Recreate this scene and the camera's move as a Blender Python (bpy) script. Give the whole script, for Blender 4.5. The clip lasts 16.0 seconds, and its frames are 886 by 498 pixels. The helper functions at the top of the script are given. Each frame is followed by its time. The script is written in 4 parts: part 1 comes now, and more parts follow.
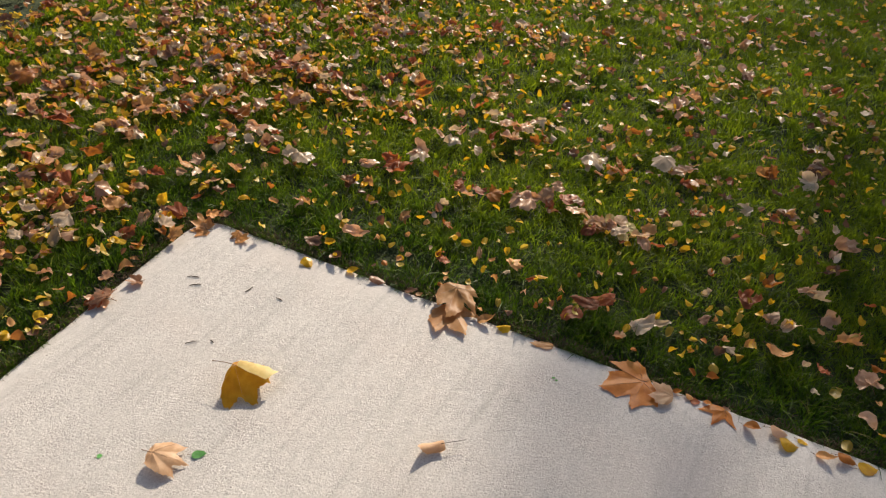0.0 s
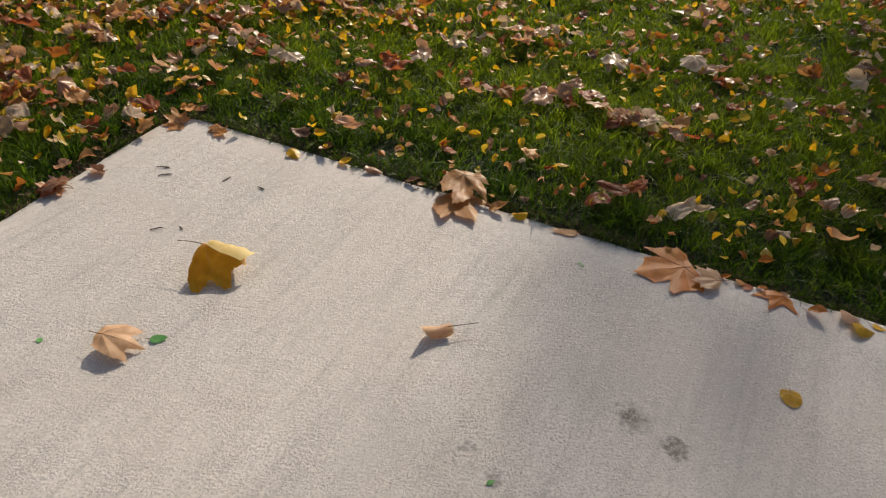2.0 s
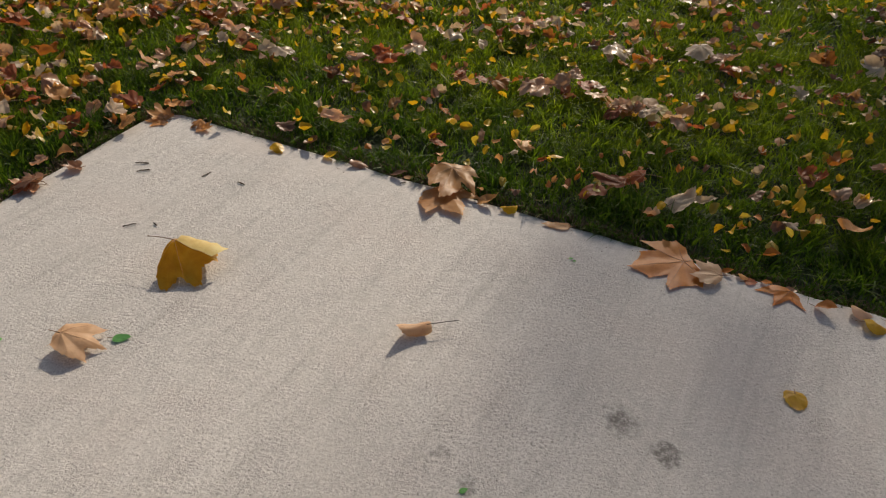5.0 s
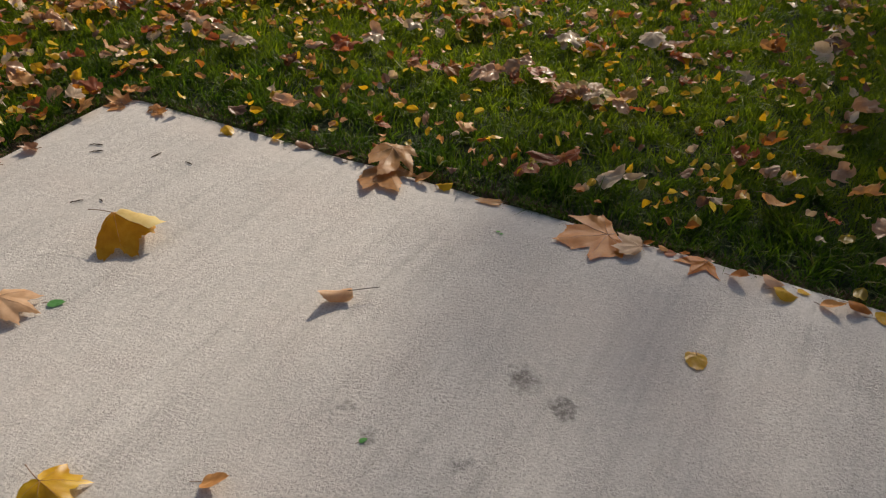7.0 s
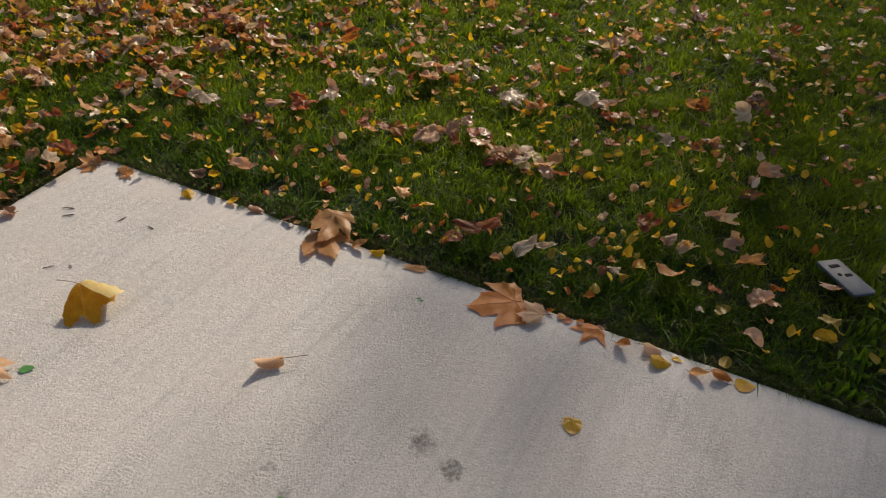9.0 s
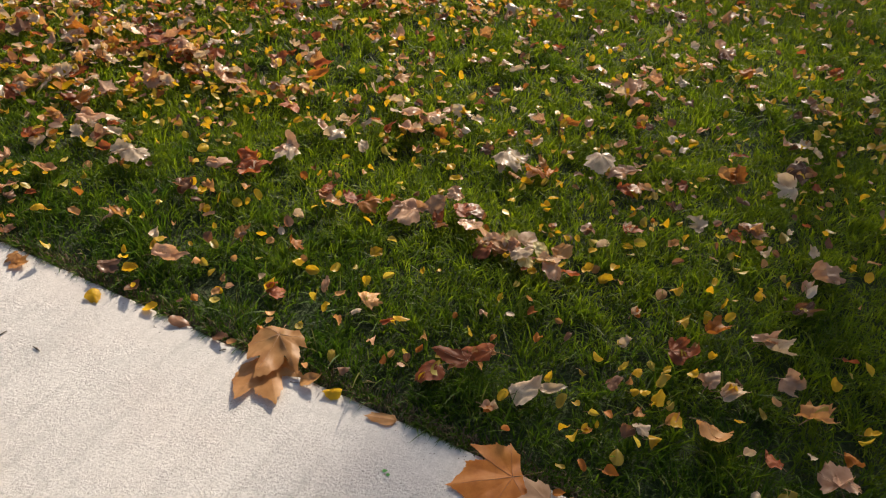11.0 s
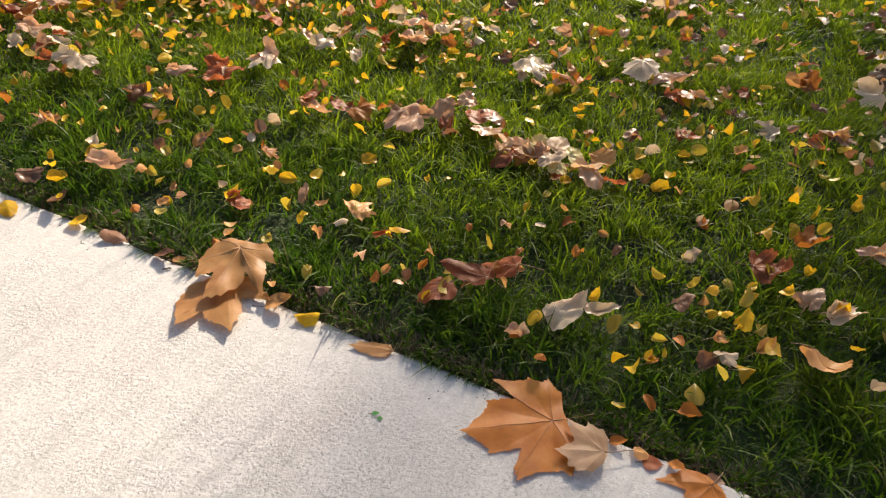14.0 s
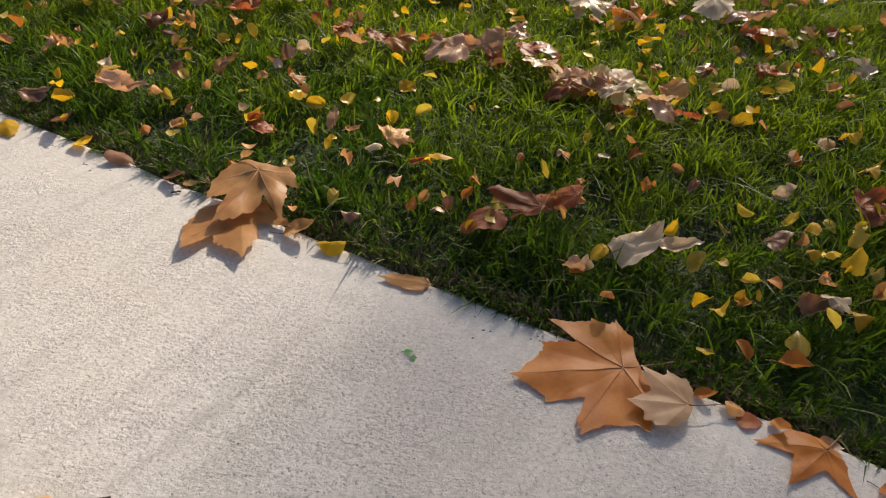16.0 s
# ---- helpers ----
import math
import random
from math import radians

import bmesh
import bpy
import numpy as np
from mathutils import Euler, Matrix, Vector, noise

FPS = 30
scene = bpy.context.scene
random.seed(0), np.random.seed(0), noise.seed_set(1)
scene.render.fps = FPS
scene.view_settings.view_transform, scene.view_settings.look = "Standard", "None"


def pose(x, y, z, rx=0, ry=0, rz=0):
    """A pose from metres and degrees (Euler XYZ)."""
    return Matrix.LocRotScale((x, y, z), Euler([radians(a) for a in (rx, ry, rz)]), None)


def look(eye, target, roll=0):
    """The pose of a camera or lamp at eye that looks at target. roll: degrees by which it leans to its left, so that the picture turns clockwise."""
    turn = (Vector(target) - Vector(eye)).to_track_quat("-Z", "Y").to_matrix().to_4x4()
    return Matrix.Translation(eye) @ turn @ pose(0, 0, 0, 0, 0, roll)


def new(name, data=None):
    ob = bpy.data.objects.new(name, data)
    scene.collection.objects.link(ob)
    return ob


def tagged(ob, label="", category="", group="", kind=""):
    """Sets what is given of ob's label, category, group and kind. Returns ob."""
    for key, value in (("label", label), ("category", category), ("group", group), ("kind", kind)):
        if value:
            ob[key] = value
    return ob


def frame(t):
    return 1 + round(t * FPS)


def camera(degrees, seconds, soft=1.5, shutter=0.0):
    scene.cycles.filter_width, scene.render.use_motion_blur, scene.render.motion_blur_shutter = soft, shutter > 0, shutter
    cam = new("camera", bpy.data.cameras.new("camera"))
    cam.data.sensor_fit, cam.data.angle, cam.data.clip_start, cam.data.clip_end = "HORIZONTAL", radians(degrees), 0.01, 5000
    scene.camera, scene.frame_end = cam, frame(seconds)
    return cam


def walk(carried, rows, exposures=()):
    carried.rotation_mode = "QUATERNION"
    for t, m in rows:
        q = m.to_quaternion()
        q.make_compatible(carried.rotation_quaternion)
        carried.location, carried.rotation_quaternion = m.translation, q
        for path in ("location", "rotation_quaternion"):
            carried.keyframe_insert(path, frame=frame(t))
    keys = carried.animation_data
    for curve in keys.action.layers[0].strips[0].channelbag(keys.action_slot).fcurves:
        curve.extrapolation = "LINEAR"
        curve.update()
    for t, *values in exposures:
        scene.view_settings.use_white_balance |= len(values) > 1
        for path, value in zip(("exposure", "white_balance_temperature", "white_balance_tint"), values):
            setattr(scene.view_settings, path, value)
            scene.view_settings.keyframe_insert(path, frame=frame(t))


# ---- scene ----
cam = camera(66.0, 16.0, soft=1.2)
PATH = [
    (0, (0.378, 0.422, 1.478), (0.358, 1.97, 0.211), 5.9),
    (0.5, (0.394, 0.413, 1.339), (0.362, 1.961, 0.072), 5.3),
    (1, (0.414, 0.41, 1.224), (0.372, 1.961, -0.037), 4.8),
    (1.5, (0.413, 0.416, 1.121), (0.369, 1.968, -0.139), 4.6),
    (2, (0.419, 0.428, 1.047), (0.37, 1.98, -0.213), 4.3),
    (2.5, (0.434, 0.441, 1.031), (0.377, 1.993, -0.229), 4.1),
    (3, (0.447, 0.456, 1.026), (0.392, 2.007, -0.235), 4.2),
    (3.5, (0.462, 0.471, 1.013), (0.406, 2.022, -0.248), 4.1),
    (6, (0.601, 0.483, 0.972), (0.463, 2.045, -0.27), 1.8),
    (6.5, (0.669, 0.449, 0.973), (0.533, 2.01, -0.269), 1.9),
    (7, (0.694, 0.413, 0.967), (0.557, 1.974, -0.276), 1.8),
    (7.5, (0.777, 0.391, 0.981), (0.638, 1.948, -0.267), 1.8),
    (8, (0.817, 0.39, 1.199), (0.684, 1.934, -0.065), 2.2),
    (8.2, (0.832, 0.378, 1.296), (0.703, 1.927, 0.038), 2.2),
    (10.3, (0.898, 0.61, 1.213), (0.774, 2.128, -0.083), 2.8),
    (10.5, (0.849, 0.758, 1.231), (0.755, 2.28, -0.063), 4.0),
    (11, (0.829, 0.964, 1.235), (0.748, 2.486, -0.061), 4.8),
    (11.5, (0.845, 1.042, 1.216), (0.76, 2.567, -0.075), 4.7),
    (12, (0.876, 1.071, 1.162), (0.785, 2.599, -0.125), 4.5),
    (12.5, (0.875, 1.087, 1.075), (0.773, 2.619, -0.207), 4.1),
    (13, (0.877, 1.091, 0.968), (0.767, 2.625, -0.311), 3.8),
    (13.5, (0.863, 1.099, 0.894), (0.75, 2.635, -0.382), 3.5),
    (14, (0.841, 1.108, 0.822), (0.723, 2.645, -0.453), 3.2),
    (14.5, (0.825, 1.115, 0.755), (0.702, 2.651, -0.52), 3.0),
    (15, (0.821, 1.123, 0.697), (0.686, 2.658, -0.578), 2.7),
    (15.5, (0.81, 1.138, 0.652), (0.641, 2.668, -0.624), 2.6),
    (16, (0.825, 1.163, 0.627), (0.608, 2.687, -0.65), 2.3),
]
walk(cam, [(t, look(eye, target, roll)) for t, eye, target, roll in PATH],
     exposures=[(0, 0.27), (1.5, 0.06), (2.5, -0.28), (3.5, -0.44), (6.0, -0.28), (8.0, -0.32), (10.3, 0.17), (11.0, 0.38), (12.0, 0.88), (13.0, 0.98), (14.0, 0.80), (15.0, 0.53), (16.0, 0.3)])


# ---- light ----
SUN_ELEVATION, SUN_AZIMUTH = 32.0, 14.0   # degrees; azimuth clockwise from +y
sun_way = Vector((math.sin(radians(SUN_AZIMUTH)) * math.cos(radians(SUN_ELEVATION)),
                  math.cos(radians(SUN_AZIMUTH)) * math.cos(radians(SUN_ELEVATION)), math.sin(radians(SUN_ELEVATION))))
world = bpy.data.worlds.new("world")
scene.world = world
world.use_nodes = True
wt = world.node_tree
sky = wt.nodes.new("ShaderNodeTexSky")
sky.sky_type, sky.sun_disc = "NISHITA", False
sky.dust_density, sky.ozone_density = 4.3, 0.75   # a hazy, whitish autumn sky
sky.sun_elevation, sky.sun_rotation = radians(SUN_ELEVATION), radians(SUN_AZIMUTH)
wt.links.new(sky.outputs[0], wt.nodes["Background"].inputs[0])
wt.nodes["Background"].inputs[1].default_value = 0.11
sun = new("sun", bpy.data.lights.new("sun", "SUN"))
sun.data.energy, sun.data.angle, sun.data.color = 4.8, radians(0.8), (1.0, 0.87, 0.70)
sun.matrix_world = look(sun_way * 20, (0, 0, 0))


# ---- the plan: a concrete walk with one corner in the lawn ----
CORNER = Vector((-0.485, 2.262, 0))
ALONG = Vector((0.9432, -0.3322, 0))      # the edge that runs away to the right
DOWN = Vector((-0.3322, -0.9432, 0))      # the edge that comes towards the camera


# ---- materials ----
class Nodes:
    """Short hand for building one node material."""

    def __init__(self, name):
        self.mat = bpy.data.materials.new(name)
        self.mat.use_nodes = True
        self.tree = self.mat.node_tree
        self.bsdf = self.tree.nodes["Principled BSDF"]
        self.out = self.tree.nodes["Material Output"]

    def add(self, kind, inputs=None, **attributes):
        node = self.tree.nodes.new(kind)
        for key, value in attributes.items():
            setattr(node, key, value)
        for key, value in (inputs or {}).items():
            self.put(node.inputs[key], value)
        return node

    def put(self, socket, value):
        if isinstance(value, bpy.types.NodeSocket):
            self.tree.links.new(value, socket)
        elif isinstance(value, tuple) and len(value) == 3 and socket.type == "RGBA":
            socket.default_value = (*value, 1)
        else:
            socket.default_value = value

    def noise(self, vector, scale, detail=4.0, rough=0.55):
        return self.add("ShaderNodeTexNoise", {"Vector": vector, "Scale": scale, "Detail": detail, "Roughness": rough}).outputs["Fac"]

    def ramp(self, fac, *stops):
        node = self.add("ShaderNodeValToRGB", {"Fac": fac})
        elements = node.color_ramp.elements
        while len(elements) < len(stops):
            elements.new(0.5)
        for element, (place, colour) in zip(elements, stops):
            element.position = place
            element.color = (*colour, 1) if isinstance(colour, tuple) else (colour, colour, colour, 1)
        return node.outputs["Color"]

    def mix(self, fac, a, b, blend="MIX"):
        node = self.add("ShaderNodeMix", data_type="RGBA", blend_type=blend)
        for key, value in ((0, fac), (6, a), (7, b)):
            self.put(node.inputs[key], value)
        return node.outputs[2]

    def maths(self, operation, a, b=0.0):
        node = self.add("ShaderNodeMath", operation=operation)
        self.put(node.inputs[0], a)
        self.put(node.inputs[1], b)
        return node.outputs[0]

    def bump(self, height, strength, distance):
        return self.add("ShaderNodeBump", {"Height": height, "Strength": strength, "Distance": distance}).outputs["Normal"]

    def see_through(self, colour, share, normal=None):
        """Lets part of the light pass, as through a leaf."""
        lucent = self.add("ShaderNodeBsdfTranslucent", {"Color": colour})
        if normal is not None:
            self.put(lucent.inputs["Normal"], normal)
        both = self.add("ShaderNodeMixShader", {0: share, 1: self.bsdf.outputs[0], 2: lucent.outputs[0]})
        self.tree.links.new(both.outputs[0], self.out.inputs[0])


def concrete():
    n = Nodes("brushed_concrete")
    at = n.add("ShaderNodeTexCoord").outputs["Object"]
    # strokes of the broom run at about thirty degrees to the walk's shorter edge
    def brushed(stretch, turn=-25):
        return n.add("ShaderNodeMapping", {"Vector": at, "Rotation": (0, 0, radians(turn)), "Scale": (1, stretch, 1)}, vector_type="TEXTURE").outputs[0]
    streak = n.noise(brushed(16), 42, 5, 0.66)
    hair = n.noise(brushed(9, -27), 190, 4, 0.6)
    broad = n.noise(brushed(7), 5.0, 4, 0.6)
    cloud = n.noise(at, 2.6, 5)
    mottle = n.noise(at, 13, 4)
    blot = n.noise(at, 48, 4, 0.6)
    grit = n.noise(at, 175, 5, 0.64)
    pit = n.noise(at, 250, 2, 0.5)
    fine = n.noise(at, 620, 3, 0.65)
    # a smoother margin, drawn with the edging tool
    def gap(way):
        node = n.add("ShaderNodeVectorMath", {0: at, 1: (way.x, way.y, 0)}, operation="DOT_PRODUCT")
        return n.maths("SUBTRACT", node.outputs["Value"], way.dot(CORNER))
    margin = n.maths("MINIMUM", gap(ALONG), gap(DOWN))
    worked = n.ramp(n.maths("ADD", margin, n.maths("MULTIPLY", mottle, 0.10)), (0.08, 0.22), (0.19, 1.0))
    worn = n.maths("MULTIPLY", worked, n.ramp(n.maths("ADD", n.maths("MULTIPLY", cloud, 0.6), n.maths("MULTIPLY", blot, 0.4)), (0.38, 0.35), (0.60, 1.0)))
    base = n.ramp(cloud, (0.3, (0.475, 0.446, 0.413)), (0.7, (0.60, 0.568, 0.53)))
    base = n.mix(n.ramp(broad, (0.46, 0.0), (0.68, 0.38)), base, (0.35, 0.330, 0.308))
    base = n.mix(n.ramp(mottle, (0.5, 0.0), (0.75, 0.3)), base, (0.58, 0.55, 0.515))
    base = n.mix(n.ramp(blot, (0.40, 0.34), (0.54, 0.0)), base, (0.37, 0.35, 0.327))
    base = n.mix(n.ramp(streak, (0.53, 0.0), (0.70, 0.42)), base, (0.30, 0.28, 0.258))
    base = n.mix(n.ramp(streak, (0.32, 0.30), (0.46, 0.0)), base, (0.62, 0.593, 0.562))
    base = n.mix(n.ramp(hair, (0.50, 0.0), (0.70, 0.30)), base, (0.34, 0.32, 0.295))
    base = n.mix(n.ramp(n.noise(at, 3.2, 5), (0.48, 0.0), (0.72, 0.45)), base, (0.52, 0.455, 0.412))
    # relief shading of the grain painted in: pits dark, raised grains light
    base = n.mix(n.maths("MULTIPLY", n.ramp(grit, (0.35, 0.75), (0.49, 0.0)), worn), base, (0.25, 0.232, 0.21))
    base = n.mix(n.maths("MULTIPLY", n.ramp(pit, (0.31, 0.85), (0.40, 0.0)), worn), base, (0.16, 0.147, 0.13))
    base = n.mix(n.ramp(grit, (0.57, 0.0), (0.70, 0.5)), base, (0.72, 0.685, 0.645))
    # old smudges of dirt, broken up by the grain
    ragged = n.add("ShaderNodeVectorMath", {0: at, 1: n.add("ShaderNodeVectorMath", {0: n.add("ShaderNodeTexNoise", {"Vector": at, "Scale": 55.0, "Detail": 5.0}).outputs["Color"], "Scale": 0.07}, operation="SCALE").outputs[0]}).outputs[0]
    broken = n.ramp(n.noise(at, 120, 4, 0.7), (0.40, 0.35), (0.54, 1.0))
    for x, y, size, depth in ((0.776, 1.262, 0.034, 0.75), (0.760, 1.276, 0.022, 0.6), (0.847, 1.204, 0.032, 0.85), (0.516, 1.101, 0.020, 0.55), (0.469, 1.161, 0.016, 0.5),
                              (0.681, 1.067, 0.022, 0.55), (0.44, 1.14, 0.014, 0.55), (0.60, 1.62, 0.018, 0.3), (0.90, 1.02, 0.012, 0.6)):
        far = n.add("ShaderNodeVectorMath", {0: ragged, 1: (x + 0.035, y + 0.035, 0.035)}, operation="DISTANCE").outputs["Value"]
        base = n.mix(n.maths("MULTIPLY", n.ramp(n.maths("DIVIDE", far, size), (0.45, depth), (1.0, 0.0)), broken), base, (0.11, 0.10, 0.09))
    n.put(n.bsdf.inputs["Base Color"], base)
    n.put(n.bsdf.inputs["Roughness"], n.ramp(mottle, (0.3, 0.72), (0.7, 0.88)))
    height = n.maths("ADD", n.maths("MULTIPLY", n.ramp(grit, (0.30, 0.0), (0.62, 1.0)), 0.7), n.maths("ADD", n.maths("MULTIPLY", fine, 0.3), n.maths("MULTIPLY", n.ramp(pit, (0.28, 0.0), (0.42, 1.0)), 0.6)))
    height = n.maths("ADD", n.maths("MULTIPLY", height, worn), n.maths("ADD", n.maths("MULTIPLY", streak, 0.35), n.maths("MULTIPLY", hair, 0.30)))
    n.put(n.bsdf.inputs["Normal"], n.bump(height, n.ramp(mottle, (0.35, 0.35), (0.65, 0.8)), 0.0027))
    return n.mat


def soil():
    n = Nodes("lawn_soil")
    at = n.add("ShaderNodeTexCoord").outputs["Object"]
    patch, crumb = n.noise(at, 2.5, 5), n.noise(at, 70, 5)
    base = n.ramp(crumb, (0.3, (0.014, 0.022, 0.005)), (0.55, (0.026, 0.042, 0.008)), (0.75, (0.06, 0.05, 0.022)))
    base = n.mix(n.ramp(patch, (0.4, 0.0), (0.7, 0.7)), base, (0.03, 0.055, 0.008))
    n.put(n.bsdf.inputs["Base Color"], base)
    n.bsdf.inputs["Roughness"].default_value = 0.95
    n.put(n.bsdf.inputs["Normal"], n.bump(crumb, 1.0, 0.02))
    return n.mat


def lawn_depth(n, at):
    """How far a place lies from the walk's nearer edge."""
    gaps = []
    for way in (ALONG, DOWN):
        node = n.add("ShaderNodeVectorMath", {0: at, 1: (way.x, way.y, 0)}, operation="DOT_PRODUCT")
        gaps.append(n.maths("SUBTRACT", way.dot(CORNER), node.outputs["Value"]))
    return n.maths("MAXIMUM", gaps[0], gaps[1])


def grass_blade():
    n = Nodes("grass_blade")
    chance = n.add("ShaderNodeNewGeometry").outputs["Random Per Island"]
    at = n.add("ShaderNodeTexCoord").outputs["Object"]
    patch, wide = n.noise(at, 7.0, 3), n.noise(at, 1.6, 3)
    colour = n.ramp(chance, (0.0, (0.006, 0.022, 0.003)), (0.40, (0.018, 0.052, 0.005)), (0.72, (0.048, 0.098, 0.008)), (0.94, (0.095, 0.150, 0.012)), (0.985, (0.20, 0.16, 0.06)))
    lush_lit = n.ramp(n.maths("ADD", n.maths("MULTIPLY", patch, 0.7), n.maths("MULTIPLY", wide, 0.4)), (0.36, 0.14), (0.56, 0.90))
    # shade beside the walk is painted into the colour: darker turf near the edge
    lush_lit = n.maths("MULTIPLY", lush_lit, n.ramp(n.maths("ADD", lawn_depth(n, at), n.maths("MULTIPLY", patch, 0.3)), (0.30, 0.22), (0.75, 1.0)))
    lush_lit = n.maths("MULTIPLY", lush_lit, n.ramp(n.maths("FRACT", n.maths("MULTIPLY", chance, 17.0)), (0.1, 0.35), (0.8, 1.0)))
    colour = n.mix(lush_lit, colour, (0.132, 0.190, 0.008))
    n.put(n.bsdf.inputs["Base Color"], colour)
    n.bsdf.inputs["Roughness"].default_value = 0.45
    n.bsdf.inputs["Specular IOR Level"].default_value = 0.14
    n.see_through(n.mix(0.55, colour, n.mix(lush_lit, (0.060, 0.155, 0.008), (0.46, 0.58, 0.012))), 0.48)
    return n.mat


def leaf_paint(name, dark, mid, light, glow, share=0.3, rough=0.35):
    """A dry leaf: blotched between three tones, veined relief, some light passing through."""
    n = Nodes(name)
    at = n.add("ShaderNodeTexCoord").outputs["Object"]
    chance = n.add("ShaderNodeObjectInfo").outputs["Random"]
    island = n.add("ShaderNodeNewGeometry").outputs["Random Per Island"]
    moved = n.add("ShaderNodeVectorMath", {0: at, 1: n.add("ShaderNodeCombineXYZ", {"X": n.maths("MULTIPLY", chance, 9.0), "Y": n.maths("MULTIPLY", island, 7.0)}).outputs[0]}).outputs[0]
    blotch = n.noise(moved, 22, 5, 0.6)
    fleck = n.noise(moved, 130, 4, 0.65)
    base = n.ramp(blotch, (0.3, dark), (0.52, mid), (0.72, light))
    base = n.mix(n.ramp(fleck, (0.56, 0.0), (0.72, 0.45)), base, dark)
    value = n.maths("ADD", n.maths("MULTIPLY", n.maths("FRACT", n.maths("ADD", n.maths("MULTIPLY", chance, 3.7), island)), 0.56), 0.62)
    base = n.add("ShaderNodeHueSaturation", {"Value": value, "Color": base}).outputs[0]
    n.put(n.bsdf.inputs["Base Color"], base)
    n.bsdf.inputs["Roughness"].default_value = rough
    n.bsdf.inputs["Specular IOR Level"].default_value = 0.4 if rough < 0.32 else 0.32 if rough < 0.4 else 0.25
    normal = n.bump(n.maths("ADD", blotch, n.maths("MULTIPLY", fleck, 0.35)), 0.22, 0.003)
    n.put(n.bsdf.inputs["Normal"], normal)
    n.see_through(n.mix(0.5, base, glow), share)
    return n.mat


def plain(name, colour, rough=0.6, metal=0.0, relief=60):
    n = Nodes(name)
    at = n.add("ShaderNodeTexCoord").outputs["Object"]
    grain = n.noise(at, relief, 4)
    n.put(n.bsdf.inputs["Base Color"], n.mix(n.ramp(grain, (0.35, 0.0), (0.7, 0.5)), colour, tuple(c * 0.6 for c in colour)))
    n.bsdf.inputs["Roughness"].default_value, n.bsdf.inputs["Metallic"].default_value = rough, metal
    n.put(n.bsdf.inputs["Normal"], n.bump(grain, 0.2, 0.002))
    return n.mat


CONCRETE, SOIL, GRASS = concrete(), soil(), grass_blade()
THATCH = plain("dead_grass", (0.16, 0.11, 0.06), 0.9, 0.0, 40)
PAINT = {
    "tan": leaf_paint("tan_leaf", (0.38, 0.165, 0.055), (0.55, 0.275, 0.098), (0.65, 0.37, 0.155), (0.85, 0.40, 0.10), 0.36, 0.45),
    "orange": leaf_paint("orange_brown_leaf", (0.28, 0.080, 0.012), (0.43, 0.150, 0.022), (0.50, 0.20, 0.040), (0.75, 0.26, 0.04), 0.34, 0.45),
    "amber": leaf_paint("amber_leaf", (0.40, 0.15, 0.008), (0.60, 0.30, 0.014), (0.70, 0.42, 0.04), (0.9, 0.46, 0.015), 0.48),
    "red": leaf_paint("red_brown_leaf", (0.18, 0.042, 0.016), (0.34, 0.090, 0.030), (0.46, 0.16, 0.060), (0.6, 0.17, 0.05), 0.34, 0.5),
    "dark": leaf_paint("dark_brown_leaf", (0.10, 0.045, 0.025), (0.20, 0.10, 0.055), (0.30, 0.165, 0.10), (0.45, 0.18, 0.06), 0.32),
    # tone lightened to stand in for sun glare on the leaves
    "pale": leaf_paint("pale_leaf", (0.48, 0.34, 0.21), (0.67, 0.50, 0.34), (0.77, 0.62, 0.45), (0.85, 0.58, 0.26), 0.32, 0.31),
    "rose": leaf_paint("rosy_leaf", (0.40, 0.19, 0.10), (0.59, 0.34, 0.20), (0.72, 0.48, 0.32), (0.82, 0.40, 0.16), 0.34, 0.31),
    "yellow": leaf_paint("yellow_leaf", (0.46, 0.22, 0.010), (0.70, 0.43, 0.018), (0.80, 0.57, 0.05), (0.85, 0.48, 0.012), 0.42),
    "blush": leaf_paint("pinkish_beige_leaf", (0.48, 0.28, 0.155), (0.66, 0.42, 0.25), (0.74, 0.53, 0.35), (0.85, 0.5, 0.2), 0.36, 0.45),
    "cream": leaf_paint("pale_yellow_leaf", (0.55, 0.40, 0.12), (0.72, 0.58, 0.24), (0.80, 0.70, 0.36), (0.8, 0.6, 0.12), 0.35),
    "olive": leaf_paint("olive_yellow_leaf", (0.32, 0.21, 0.028), (0.50, 0.36, 0.05), (0.62, 0.48, 0.11), (0.75, 0.52, 0.03), 0.42),
    "green": leaf_paint("green_scrap", (0.08, 0.26, 0.06), (0.13, 0.38, 0.10), (0.20, 0.48, 0.16), (0.2, 0.6, 0.08), 0.3),
}
STEM = plain("leaf_stem", (0.24, 0.13, 0.06), 0.6)
STEM_DARK = plain("dark_leaf_stem", (0.05, 0.035, 0.03), 0.6)
VEIN = plain("leaf_vein", (0.34, 0.14, 0.055), 0.6)
VEIN_PALE = plain("pale_leaf_vein", (0.50, 0.29, 0.16), 0.6)
BARK = plain("mottled_bark", (0.30, 0.27, 0.20), 0.85, 0.0, 12)
SHELL = plain("grey_shell", (0.10, 0.115, 0.14), 0.55, 0.0, 300)
BLACK = plain("black_plastic", (0.006, 0.006, 0.007), 0.7, 0.0, 300)
BLACK.node_tree.nodes["Principled BSDF"].inputs["Specular IOR Level"].default_value = 0.12
TWIG = plain("dry_twig", (0.09, 0.065, 0.045), 0.8)
DIRT = plain("dirt_crumb", (0.10, 0.08, 0.06), 0.95)


def plan(u, v, z=0.0):
    return CORNER + ALONG * u + DOWN * v + Vector((0, 0, z))


